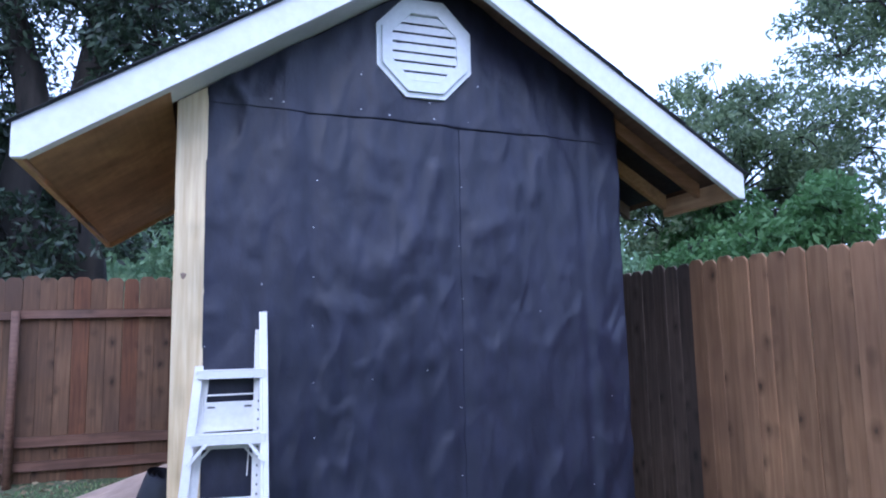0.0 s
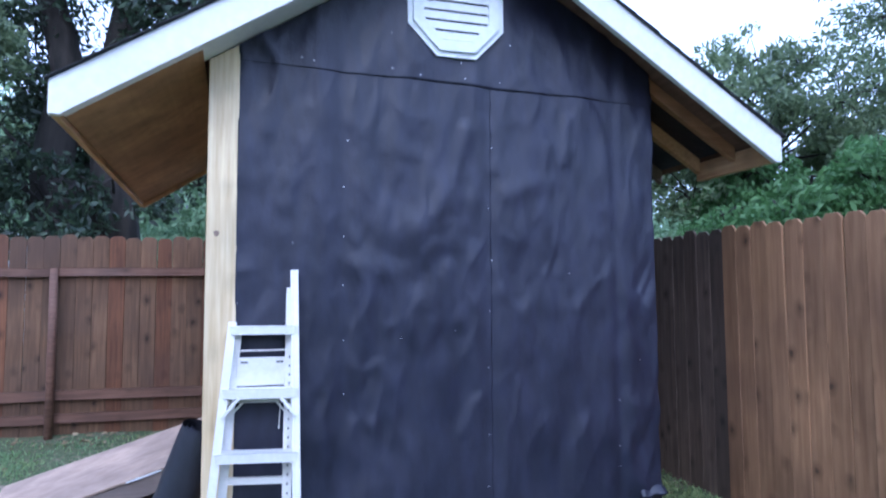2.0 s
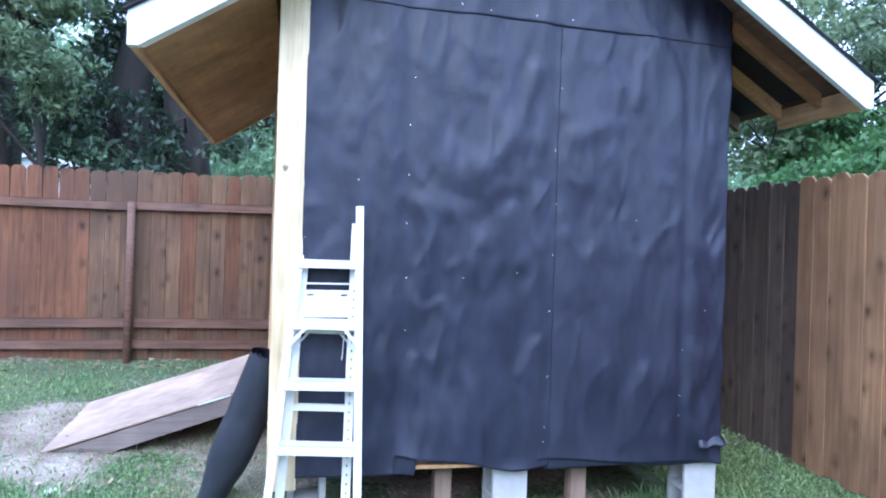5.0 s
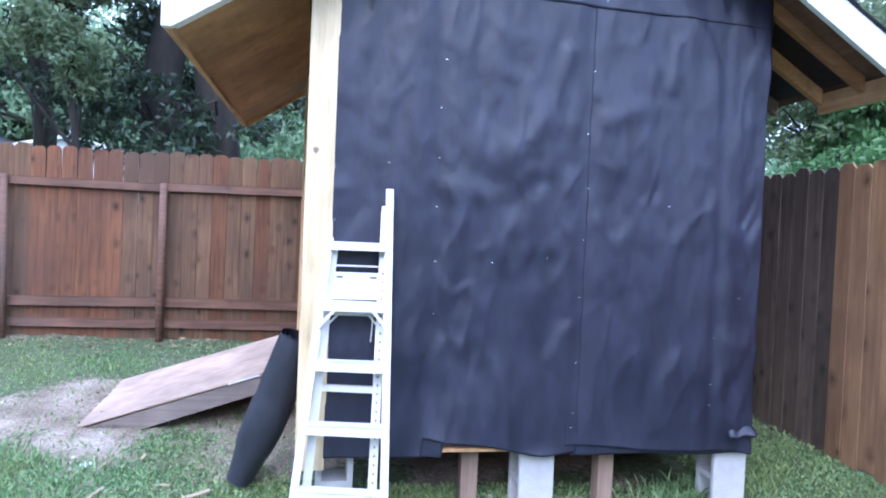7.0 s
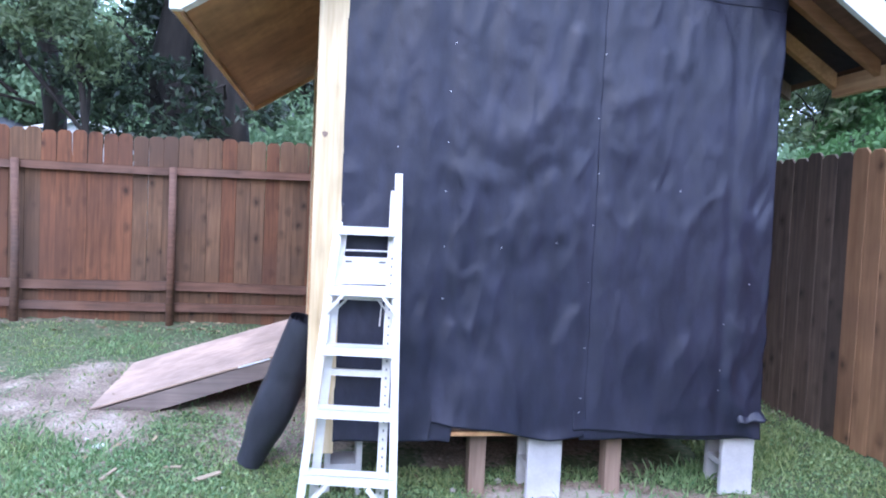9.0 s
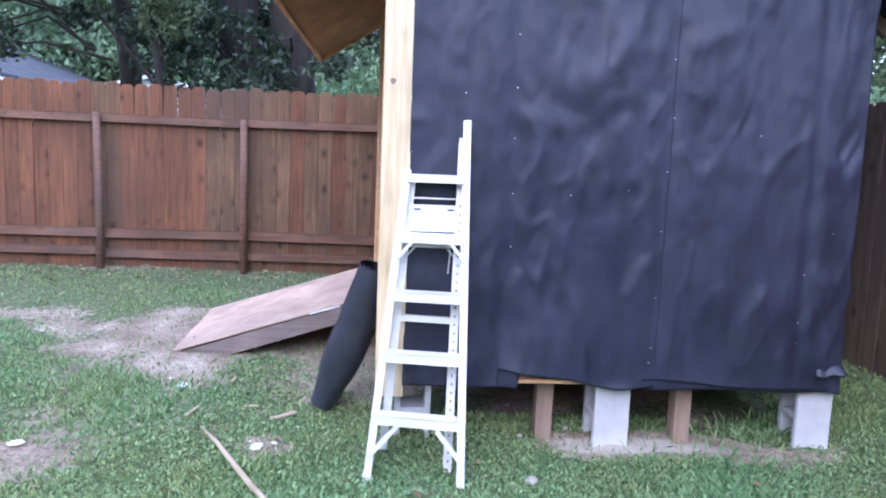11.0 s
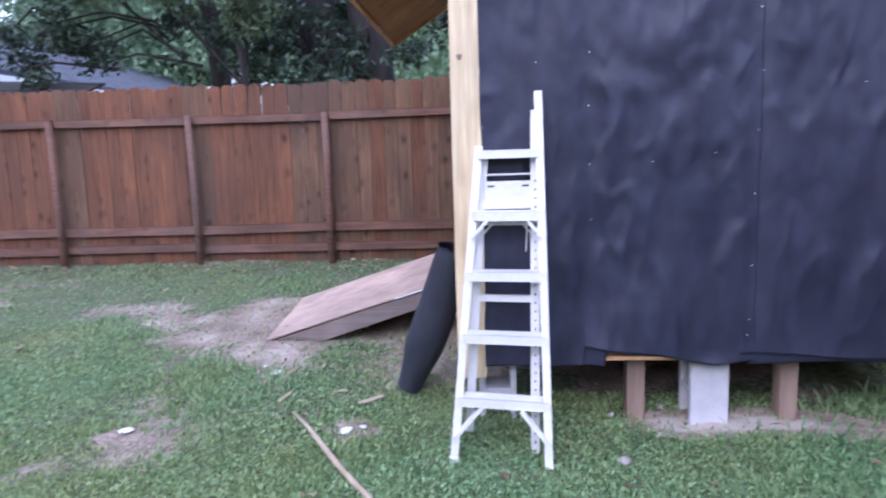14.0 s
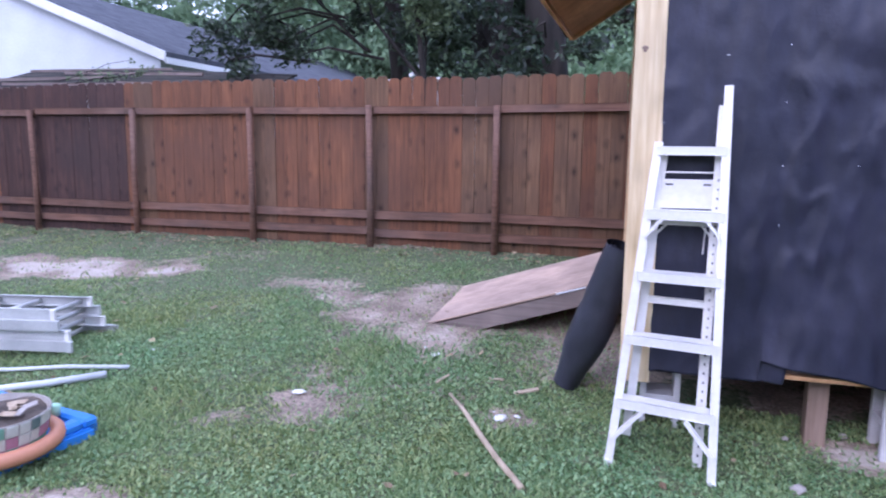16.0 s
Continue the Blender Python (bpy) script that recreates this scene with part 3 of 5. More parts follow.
shed_part("felt_strip", felt_sheet(1.42, 2.44, lambda x: 0.375 + 0.006 * math.sin(8 * x), lambda x: 0.46, -0.001, 50, 8), M_FELT, smooth=True)


def gable_top(x):
    return under(x) + (0.12 if x > RIDGE_X else -0.003)


shed_part("felt_sheet", felt_sheet(0.14, 2.45, lambda x: 2.735 - 0.022 * x + 0.003 * math.sin(7 * x), lambda x: max(gable_top(x), 2.735 - 0.02 * x), 0.0068, 140, 50, 0.0), M_FELT, smooth=True)
# torn corner that curls out at the bottom
bm = bmesh.new()
pts = [[(2.31 + 0.14 * u, -0.02 - 0.06 * v * (0.3 + 0.7 * u) - 0.006 * math.sin(9 * u), 0.5 + 0.035 * u - 0.045 * v + 0.006 * math.sin(12 * u + v)) for u in np.linspace(0, 1, 9)] for v in np.linspace(0, 1, 5)]
vs = [[bm.verts.new(p) for p in r] for r in pts]
for r0, r1 in zip(vs, vs[1:]):
    for i in range(8):
        bm.faces.new((r0[i], r0[i + 1], r1[i + 1], r1[i]))
g = bmesh.ops.extrude_face_region(bm, geom=list(bm.faces))
for v in g["geom"]:
    if isinstance(v, bmesh.types.BMVert):
        v.co.y += 0.003
bmesh.ops.recalc_face_normals(bm, faces=bm.faces)
shed_part("felt_flap", bm, M_FELT, "torn felt corner that curls outwards", True)
# staple heads
STAPLES = [(0.673, 2.37), (0.655, 2.131), (0.655, 1.88), (0.653, 1.637), (0.657, 1.363), (0.66, 1.1), (1.453, 2.377), (1.446, 1.768), (1.43, 2.05), (1.43, 1.5), (1.422, 1.204), (1.42, 0.86),
           (1.416, 0.595), (1.41, 0.52), (0.404, 1.842), (0.948, 1.367), (1.24, 1.4), (1.9, 1.7), (2.33, 1.22), (2.2, 1.0), (2.19, 0.64), (0.5, 2.76), (0.9, 2.76), (1.05, 2.74), (1.3, 2.74),
           (1.5, 2.74), (0.9, 2.95), (1.28, 2.83), (1.56, 2.95), (0.44, 2.77), (2.19, 0.75), (0.15, 1.55)]
rs = random.Random(5)
staple_mesh = None
for x, z in STAPLES:
    if staple_mesh is None:
        staple_mesh = mesh_of(box(-0.0036, 0.0036, -0.002, 0.0, -0.0016, 0.0016), M_STAPLE, False, "staple")
    ob = new("staple", staple_mesh)
    ob.parent = shed
    ob.matrix_basis = SHED_UP @ pose(x, -felt_bulge(x, z) - (0.012 if z > 2.72 else 0.0085 if x < 1.445 else 0.0045), z, 0, rs.uniform(-40, 40), 0)

shed_part("batten", box(0.72, 1.15, -0.005, 0.03, 0.393, 0.414, 0.002), M_PINE_Y, "raw pine strip under the felt")

# roof: decks, shingles, rafters, rake boards, soffit
NRM = math.sqrt(1 + SLOPE ** 2)


def roof_slab(sign, lift, thick, x_out, y0, y1):
    """A sheet along one pitch; lift above the underside, measured upright."""
    xo = EAVE_L - x_out if sign < 0 else EAVE_R + x_out
    z_out = EAVE_Z - SLOPE * x_out
    return prism([(xo, z_out + lift), (RIDGE_X, APEX + lift), (RIDGE_X, APEX + lift + thick), (xo, z_out + lift + thick)], (y0, y1))


for sign, side in ((-1, EAVE_L), (1, EAVE_R)):
    shed_part("roof_deck", roof_slab(sign, 0.126, 0.014, 0.0, RAKE_Y + 0.03, BACK_Y), M_EAVE, "bare plywood roof deck with the overhang's shade in its colour")
    shed_part("drip_edge", roof_slab(sign, 0.146, 0.003, 0.004, RAKE_Y - 0.012, BACK_Y + 0.01), M_SHINGLE)
    # courses of shingles, each lapping the one below
    run = abs(RIDGE_X - side) + 0.015
    courses = 14
    for c in range(courses):
        d0, d1 = run * c / courses - (0.015 if c == 0 else 0.0), run * (c + 1) / courses
        x0, x1 = side - sign * d0, side - sign * d1
        z0, z1 = EAVE_Z + SLOPE * d0, EAVE_Z + SLOPE * d1
        y_off = RAKE_Y - 0.018 - 0.008 * rs.random()
        shed_part("shingle_course", prism([(x0, z0 + 0.153), (x1, z1 + 0.15), (x1, z1 + 0.153), (x0, z0 + 0.159)], (y_off, BACK_Y + 0.015)), M_SHINGLE)
    # rake board with a level cut at its foot
    foot = side - sign * 0.0
    rake = [(foot, EAVE_Z), (side - sign * 0.045, EAVE_Z + 0.0), (RIDGE_X, APEX - 0.012), (RIDGE_X, APEX + 0.152), (foot, EAVE_Z + 0.146)]
    shed_part("rake_board", prism(rake, (RAKE_Y, RAKE_Y + 0.038), bevel=0.003), M_WHITE, "white painted rake board")
    shed_part("back_rake_board", prism(rake, (BACK_Y - 0.03, BACK_Y)), M_PINE_Y)

# closed soffit on one side, along the pitch
shed_part("soffit", prism([(EAVE_L + 0.035, EAVE_Z + 0.028), (-0.021, under(-0.021) + 0.006), (-0.021, under(-0.021) + 0.018), (EAVE_L + 0.035, EAVE_Z + 0.04)], (RAKE_Y + 0.04, BACK_Y - 0.03)), M_SOFFIT, "plywood soffit, stained orange brown")
shed_part("rake_trim", prism([(EAVE_L + 0.05, EAVE_Z + 0.012), (RIDGE_X, APEX - 0.004), (RIDGE_X, APEX + 0.006), (EAVE_L + 0.05, EAVE_Z + 0.022)], (RAKE_Y + 0.04, RAKE_Y + 0.085)), M_WHITE, "white painted strip behind the rake board")
shed_part("rake_soffit", prism([(-0.02, under(-0.02) + 0.004), (RIDGE_X, APEX + 0.004), (RIDGE_X, APEX + 0.016), (-0.02, under(-0.02) + 0.016)], (RAKE_Y + 0.087, -0.002)), M_WHITE, "white painted board under the rake")
shed_part("eave_board", box(EAVE_L, EAVE_L + 0.03, RAKE_Y + 0.04, BACK_Y - 0.03, EAVE_Z + 0.004, EAVE_Z + 0.13, 0.002), M_PINE_Y)


def rafter(y0, y1, deep, mat, label=""):
    xs = (EAVE_R - 0.045, W - 0.25)
    pts = [(xs[0], under(xs[0]) + 0.124 - deep), (xs[1], under(xs[1]) + 0.124 - deep), (xs[1], under(xs[1]) + 0.124), (xs[0], under(xs[0]) + 0.124)]
    return shed_part("rafter", prism(pts, (y0, y1), bevel=0.002), mat, label)


# black sheet added to give the dark shade under this eave
shed_part("shade_sheet", prism([(EAVE_R - 0.05, under(EAVE_R - 0.05) + 0.118), (W - 0.1, under(W - 0.1) + 0.118), (W - 0.1, under(W - 0.1) + 0.123), (EAVE_R - 0.05, under(EAVE_R - 0.05) + 0.123)], (0.075, BACK_Y - 0.04)), M_FELT, "black sheet added under the roof deck for the eave's shade")
# front rafter's warm light and inner rafters' shade are put into the wood tones
rafter(0.025, 0.07, 0.085, M_PINE_R, "reddish front rafter")
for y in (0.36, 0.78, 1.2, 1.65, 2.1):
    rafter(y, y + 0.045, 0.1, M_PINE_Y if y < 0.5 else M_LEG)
shed_part("eave_board", box(EAVE_R - 0.042, EAVE_R - 0.004, RAKE_Y + 0.04, 0.405, EAVE_Z + 0.006, EAVE_Z + 0.125, 0.002), M_PINE_Y, "raw lumber eave board")

# gable vent: eight-sided frame with slats
VC, VR = Vector((1.25, 0, 3.128)), 0.268


def octagon(r, squash=1.04):
    k = r * math.tan(math.pi / 8)
    return [(VC.x + u, VC.z + v * squash) for u, v in ((-k, -r), (k, -r), (r, -k), (r, k), (k, r), (-k, r), (-r, k), (-r, -k))]


def oct_ring(ro, ri, y0, y1):
    bm = bmesh.new()
    rings = [[bm.verts.new((u, y, v)) for u, v in octagon(r)] for r, y in ((ro, y1), (ro, y0), (ri, y0 + 0.004), (ri, y1))]
    for a, b in zip(rings, rings[1:] + rings[:1]):
        for k in range(8):
            bm.faces.new((a[k], a[(k + 1) % 8], b[(k + 1) % 8], b[k]))
    bmesh.ops.recalc_face_normals(bm, faces=bm.faces)
    return bm


vent = shed_part("gable_vent", oct_ring(VR, VR - 0.03, -0.04, -0.008), M_VENT, "white eight-sided louvred vent")
part("inner_frame", oct_ring(VR - 0.028, VR - 0.085, -0.055, -0.01), M_VENT, vent).matrix_basis = SHED_UP
part("backing", prism(octagon(VR - 0.08), (-0.014, -0.01)), M_DARKMETAL, vent).matrix_basis = SHED_UP
RI = VR - 0.085
for k in range(7):
    zc = VC.z - RI * 1.02 + 0.054 * k
    dz = max(abs(zc + 0.005 - VC.z), abs(zc + 0.045 - VC.z))
    half = min(RI, RI * 1.414 - dz / 1.04) + 0.04
    bm = prism([(-0.047, zc), (-0.042, zc - 0.001), (-0.03, zc + 0.046), (-0.036, zc + 0.046)], (VC.x - half, VC.x + half), to=lambda u, v, w: (w, u, v))
    part("slat", bm, M_VENT, vent).matrix_basis = SHED_UP
for o in vent.children:
    o.matrix_basis = SHED_UP


# ---- supports under the shed ----
def block_mesh():
    """A hollow block stood on end: two cores that run through it sideways."""
    w, d, h, wall = 0.19, 0.19, 0.39, 0.032
    bm = bmesh.new()
    for b in ((-w / 2, w / 2, -d / 2, -d / 2 + wall, 0, h), (-w / 2, w / 2, d / 2 - wall, d / 2, 0, h)):
        box(*b, 0.004, bm)
    for z0 in (0.0, h / 2 - wall / 2, h - wall):
        box(-w / 2 + 0.002, w / 2 - 0.002, -d / 2 + wall - 0.002, d / 2 - wall + 0.002, z0 + 0.001, z0 + wall - 0.001, 0.0, bm)
    return mesh_of(bm, M_BLOCK, False, "concrete_block")


block = block_mesh()
for x, y, turn in ((1.25, 0.125, 2), (2.368, 0.125, -2), (0.2, 0.16, 90), (0.15, 2.3, 0), (1.25, 2.3, 0), (2.32, 2.3, 0)):
    ob = new("concrete_block", block)
    z = ground_z(x, y) - 0.012
    ob.matrix_basis = pose(x, y, min(z, 0.02) if y < 1 else z - 0.18, 0, 0, turn)
    tagged(ob, "pale grey hollow concrete block stood on end under the shed", "concrete block", "blocks under the shed")
for x, y in ((0.905, 0.14), (1.665, 0.14), (0.9, 1.6), (1.7, 1.6)):
    z = ground_z(x, y) - 0.015
    ob = part("support_post", box(x - 0.045, x + 0.045, y - 0.045, y + 0.045, z, 0.398, 0.003), M_LEG)
    tagged(ob, "short raw wooden post holding up the shed floor", "post", "posts under the shed")


# ---- stepladder that leans on the wall ----
def build_stepladder():
    lad = thing("stepladder", "white aluminium stepladder with no top cap, leaning folded on the wall", "ladder", (0.2, -0.3, 0))
    back = Matrix.Translation((-0.2, 0.3, 0))

    def lp(name, bm, material_, label="", parent=None):
        bmesh.ops.transform(bm, matrix=back, verts=bm.verts)
        return part(name, bm, material_, parent or lad, label)

    fl, fr = Vector((-0.021, -0.276, 0.0)), Vector((0.423, -0.375, 0.0))
    tl, tr = Vector((0.126, -0.062, 1.456)), Vector((0.416, -0.045, 1.70))
    lean = Vector((0.0, -0.97, 0.23))

    def on(a, b, z):
        return a + (b - a) * ((z - a.z) / (b.z - a.z))

    def channel(a, b, w, d, flip):
        bm = bar(a, b, w, d, lean, 0.002)
        lip = Vector((flip * 0.012, 0.0, 0))
        bar(a + lip + lean * (d / 2 - 0.002), b + lip + lean * (d / 2 - 0.002), 0.024, 0.003, lean, 0, bm)
        return bm

    lp("front_rail", channel(fl, tl, 0.022, 0.062, 1), M_ALU)
    lp("front_rail", channel(fr, tr, 0.022, 0.062, -1), M_ALU)
    for i, z in enumerate((0.307, 0.597, 0.882, 1.158, 1.44)):
        a, b = on(fl, tl, z), on(fr, tr, z)
        bm = bar(a, b, 0.085, 0.006, (0, 0, 1), 0.001)
        front = Vector((0, -0.042, -0.018))
        bar(a + front, b + front, 0.005, 0.042 if i < 4 else 0.034, (0, 0, 1), 0.001, bm)
        bar(a - Vector((0, -0.04, 0.012)), b - Vector((0, -0.04, 0.012)), 0.004, 0.028, (0, 0, 1), 0, bm)
        lp("step", bm, M_ALU)
    # knee braces under the lowest and the fourth step
    for z, drop, reach in ((0.29, 0.16, 0.12), (1.14, 0.1, 0.07)):
        for a, b, s in ((fl, tl, 1), (fr, tr, -1)):
            p, q = on(a, b, z - drop), on(a, b, z - 0.02)
            lp("brace", bar(p + Vector((s * 0.006, -0.036, 0)), q + Vector((s * reach, -0.036, 0)), 0.016 if z < 0.5 else 0.012, 0.034, (0, -1, 0), 0.001), M_ALU)
    # rear frame, folded close behind
    rl, rr = Vector((0.055, -0.155, 0.1)), Vector((0.366, -0.25, 0.0))
    ql, qr = Vector((0.153, -0.042, 1.40)), Vector((0.398, -0.03, 1.62))
    for a, b in ((rl, ql), (rr, qr)):
        rail = lp("rear_rail", bar(a, b, 0.036, 0.03, lean, 0.002), M_ALU)
        if a is rr:
            hole = mesh_of(box(-0.003, 0.003, -0.002, 0.002, -0.005, 0.005), M_DARKMETAL, False, "hole")
            for k in range(32):
                c = a + (b - a) * ((k + 1) / 40)
                o = new("hole", hole)
                o.parent = rail
                o.location = c + Vector((0.0, -0.0165, 0)) + back.translation
    for z in (0.745, 1.105):
        lp("rear_bar", bar(on(rl, ql, z), on(rr, qr, z), 0.02, 0.03, (0, 0, 1), 0.002), M_ALU)
    for a, b, s in ((rl, ql, 1), (rr, qr, -1)):
        p, q = on(a, b, 1.03), on(a, b, 1.1)
        lp("rear_brace", bar(p, q + Vector((s * 0.062, 0, 0)), 0.006, 0.026, (0, -1, 0), 0.001), M_ALU)
    lp("spreader", bar((0.352, -0.09, 1.09), (0.345, -0.085, 0.965), 0.004, 0.016, (0, -1, 0), 0.001), M_ALU)
    # pail shelf folded up between the rails
    shelf = lp("pail_shelf", prism([(0.148, 1.165), (0.384, 1.165), (0.39, 1.282), (0.382, 1.297), (0.162, 1.297), (0.154, 1.282)], (-0.075, -0.066), bevel=0.002), M_ALU)
    for x in (0.186, 0.347):
        bm = box(x - 0.016, x + 0.016, -0.0775, -0.0745, 1.27, 1.278)
        bmesh.ops.transform(bm, matrix=back, verts=bm.verts)
        part("slot", bm, M_DARKMETAL, shelf)
    lp("shelf_wire", tube([(0.152, -0.07, 1.165), (0.156, -0.07, 1.312), (0.17, -0.07, 1.328), (0.374, -0.07, 1.328), (0.388, -0.07, 1.312), (0.389, -0.07, 1.165)], [0.004] * 6, 8), M_ALU)
    for p in (fl, fr):
        lp("foot", box(p.x - 0.014, p.x + 0.014, p.y - 0.034, p.y + 0.034, -0.012, 0.03, 0.003), M_ALU)


build_stepladder()


# ---- roll of felt leaning in the corner ----
def build_roll():
    a, b = Vector((-0.303, 0.44, ground_z(-0.303, 0.44) + 0.03)), Vector((0.002, 0.3, 0.92))
    d = (b - a).normalized()
    u = d.cross(Vector((0, 0, 1))).normalized()
    v = d.cross(u)
    bm = bmesh.new()
    n, turns, rings = 150, 3.5, 24
    R = []
    for j in range(rings + 1):
        f = j / rings
        row = []
        for i in range(n + 1):
            ang = 2 * math.pi * turns * i / n
            r = 0.045 + (0.032 + 0.045 * float(smooth01(f / 0.4))) * i / n + 0.003 * noise.noise((ang, f * 5, 1.3)) * (i / n)
            r -= (i / n) * (0.010 * math.exp(-((f - 0.6 - 0.02 * math.sin(ang * 3)) / 0.03) ** 2) + 0.006 * math.exp(-((f - 0.28) / 0.05) ** 2) * math.sin(ang * 3 + 1))
            r -= 0.014 * (i / n) * math.exp(-((math.sin((ang - 2.2) / 2)) / 0.16) ** 2) * (0.4 + f)
            row.append(bm.verts.new(a + (b - a) * f + (u * math.cos(ang) + v * math.sin(ang)) * r))
        R.append(row)
    for r0, r1 in zip(R, R[1:]):
        for i in range(n):
            bm.faces.new((r0[i], r0[i + 1], r1[i + 1], r1[i]))
    bmesh.ops.recalc_face_normals(bm, faces=bm.faces)
    ob = part("felt_roll", bm, M_FELT_ROLL, None, "", True)
    bm = bmesh.new()
    R = []
    for j in range(21):
        f = 0.04 + 0.94 * j / 20
        row = []
        for i in range(13):
            ang = 2.5 + 1.3 * i / 12
            rr_ = 0.083 + 0.045 * float(smooth01(f / 0.4)) + 0.004 * (i / 12) ** 2
            row.append(bm.verts.new(a + (b - a) * f + (u * math.cos(ang) + v * math.sin(ang)) * rr_))
        R.append(row)
    for r0, r1 in zip(R, R[1:]):
        for i in range(12):
            bm.faces.new((r0[i], r0[i + 1], r1[i + 1], r1[i]))
    part("loose_edge", bm, M_FELT_ROLL, ob, "loose outer edge of the felt", True)
    tagged(ob, "half-used roll of black roofing felt leaning on the shed", "felt roll")


build_roll()


# ---- wooden ramp up to the open side ----
def build_ramp():
    r = thing("wooden_ramp", "weathered plywood ramp leading up to the shed doorway", "ramp", (-1.42, 1.75, 0.15))
    back = Matrix.Translation((1.42, -1.75, -0.15))
    y0, y1 = 1.27, 2.26
    x0, z0, x1, z1 = -1.405, 0.16, -0.03, 0.588

    def rp(name, bm, material_, label=""):
        for v in bm.verts:
            v.co.z += 0.08 * (v.co.y - y0) / (y1 - y0)
        bmesh.ops.transform(bm, matrix=back, verts=bm.verts)
        return part(name, bm, material_, r, label)

    rp("deck", prism([(x0, z0), (x1, z1), (x1, z1 + 0.016), (x0, z0 + 0.012)], (y0 - 0.01, y1 + 0.01), bevel=0.002), M_PLY)
    for y in (y0, (y0 + y1) / 2, y1 - 0.04):
        rp("side_board", prism([(x0 + 0.01, z0 - 0.012), (x1, z1 - 0.003), (x1, z1 - 0.122), (x0 + 0.33, z0 - 0.03), (x0 + 0.22, z0 - 0.035)], (y, y + 0.04), bevel=0.002), M_RAMPSIDE, "grey weathered lumber")
    rp("splinter", bar((-0.48, y0 - 0.014, 0.451), (-0.28, y0 - 0.014, 0.514), 0.004, 0.009, (0, 0, 1), 0.001), M_VENT, "pale split along the edge")


build_ramp()


# ---- fences ----
def picket_mesh(h, w, material_, name="picket"):
    c = 0.03
    return mesh_of(prism([(-w / 2, 0), (w / 2, 0), (w / 2, h - c), (w / 2 - c, h), (-w / 2 + c, h), (-w / 2, h - c)], (-0.008, 0.008), bevel=0.0035), material_, False, name)


def build_back_fence():
    f = thing("wooden_fence", "brown stained board fence with posts and three rails facing the yard", "fence", (0, 3.68, 0.36))
    kinds = [picket_mesh(1.83, 0.1388, M_PICKET), picket_mesh(1.815, 0.1382, M_PICKET), picket_mesh(1.84, 0.1386, M_PICKET)]
    # boards for the far left bays, shade included in their colour
    dark = [picket_mesh(1.83, 0.139, M_PICKET_SHADE), picket_mesh(1.82, 0.1384, M_PICKET_SHADE)]
    greyed = [picket_mesh(1.825, 0.138, M_PICKET_G), picket_mesh(1.835, 0.139, M_PICKET_G)]
    posts = [-10.8, -9.15, -7.51, -5.95, -4.32, -2.84, -1.44, 0.03, 1.5, 3.0]
    shrunk = mesh_of(prism([(-0.0695, 0), (0.0695, 0), (0.0695, 1.45), (0.0635, 1.6), (0.062, 1.8), (0.035, 1.83), (-0.035, 1.83), (-0.064, 1.8), (-0.0655, 1.6), (-0.0695, 1.45)], (-0.008, 0.008)), M_PICKET, False, "picket")
    rng = random.Random(8)
    x = -11.2
    while x < 3.25:
        beside = any(0.0 < x - p < 0.27 for p in posts)
        if (-2.65 < x < -1.8 and rng.random() < 0.7) or (-0.6 < x < 0.1 and rng.random() < 0.6):
            kind = shrunk
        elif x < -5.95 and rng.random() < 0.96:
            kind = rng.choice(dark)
        elif beside or (x > -2.9 and rng.random() < 0.9):
            kind = rng.choice(greyed)
        else:
            kind = rng.choice(kinds)
        ob = new("picket", kind)
        ob.parent = f
        base = 0.01 * math.sin(x * 0.9)
        ob.matrix_basis = pose(x + rng.uniform(-0.0007, 0.0007), rng.uniform(-0.004, 0.004), base + rng.uniform(-0.012, 0.012) - 0.005, rng.uniform(-0.2, 0.2), rng.uniform(-0.1, 0.1), rng.uniform(-1.0, 1.0))
        x += 0.1388
    for i, px in enumerate(posts):
        lean = rng.uniform(-0.02, 0.02)
        part("fence_post", tube([(px, -0.1, -0.12), (px + lean * 0.4, -0.1, 0.7), (px - lean, -0.1, 1.52 + rng.uniform(-0.02, 0.02))], [0.037, 0.035, 0.034], 10, None, 0.06, i), M_RAIL, f, smooth=True)
    for z, hgt in ((1.48, 0.075), (0.345, 0.085), (0.15, 0.08)):
        for a, b in zip(posts, posts[1:]):
            sag = rng.uniform(-0.012, 0.012)
            part("rail", bar((a + 0.02, -0.035, z + sag), (b - 0.02, -0.035, z + rng.uniform(-0.012, 0.012)), 0.036, hgt, (0, 0, 1), 0.003), M_RAIL, f)


build_back_fence()


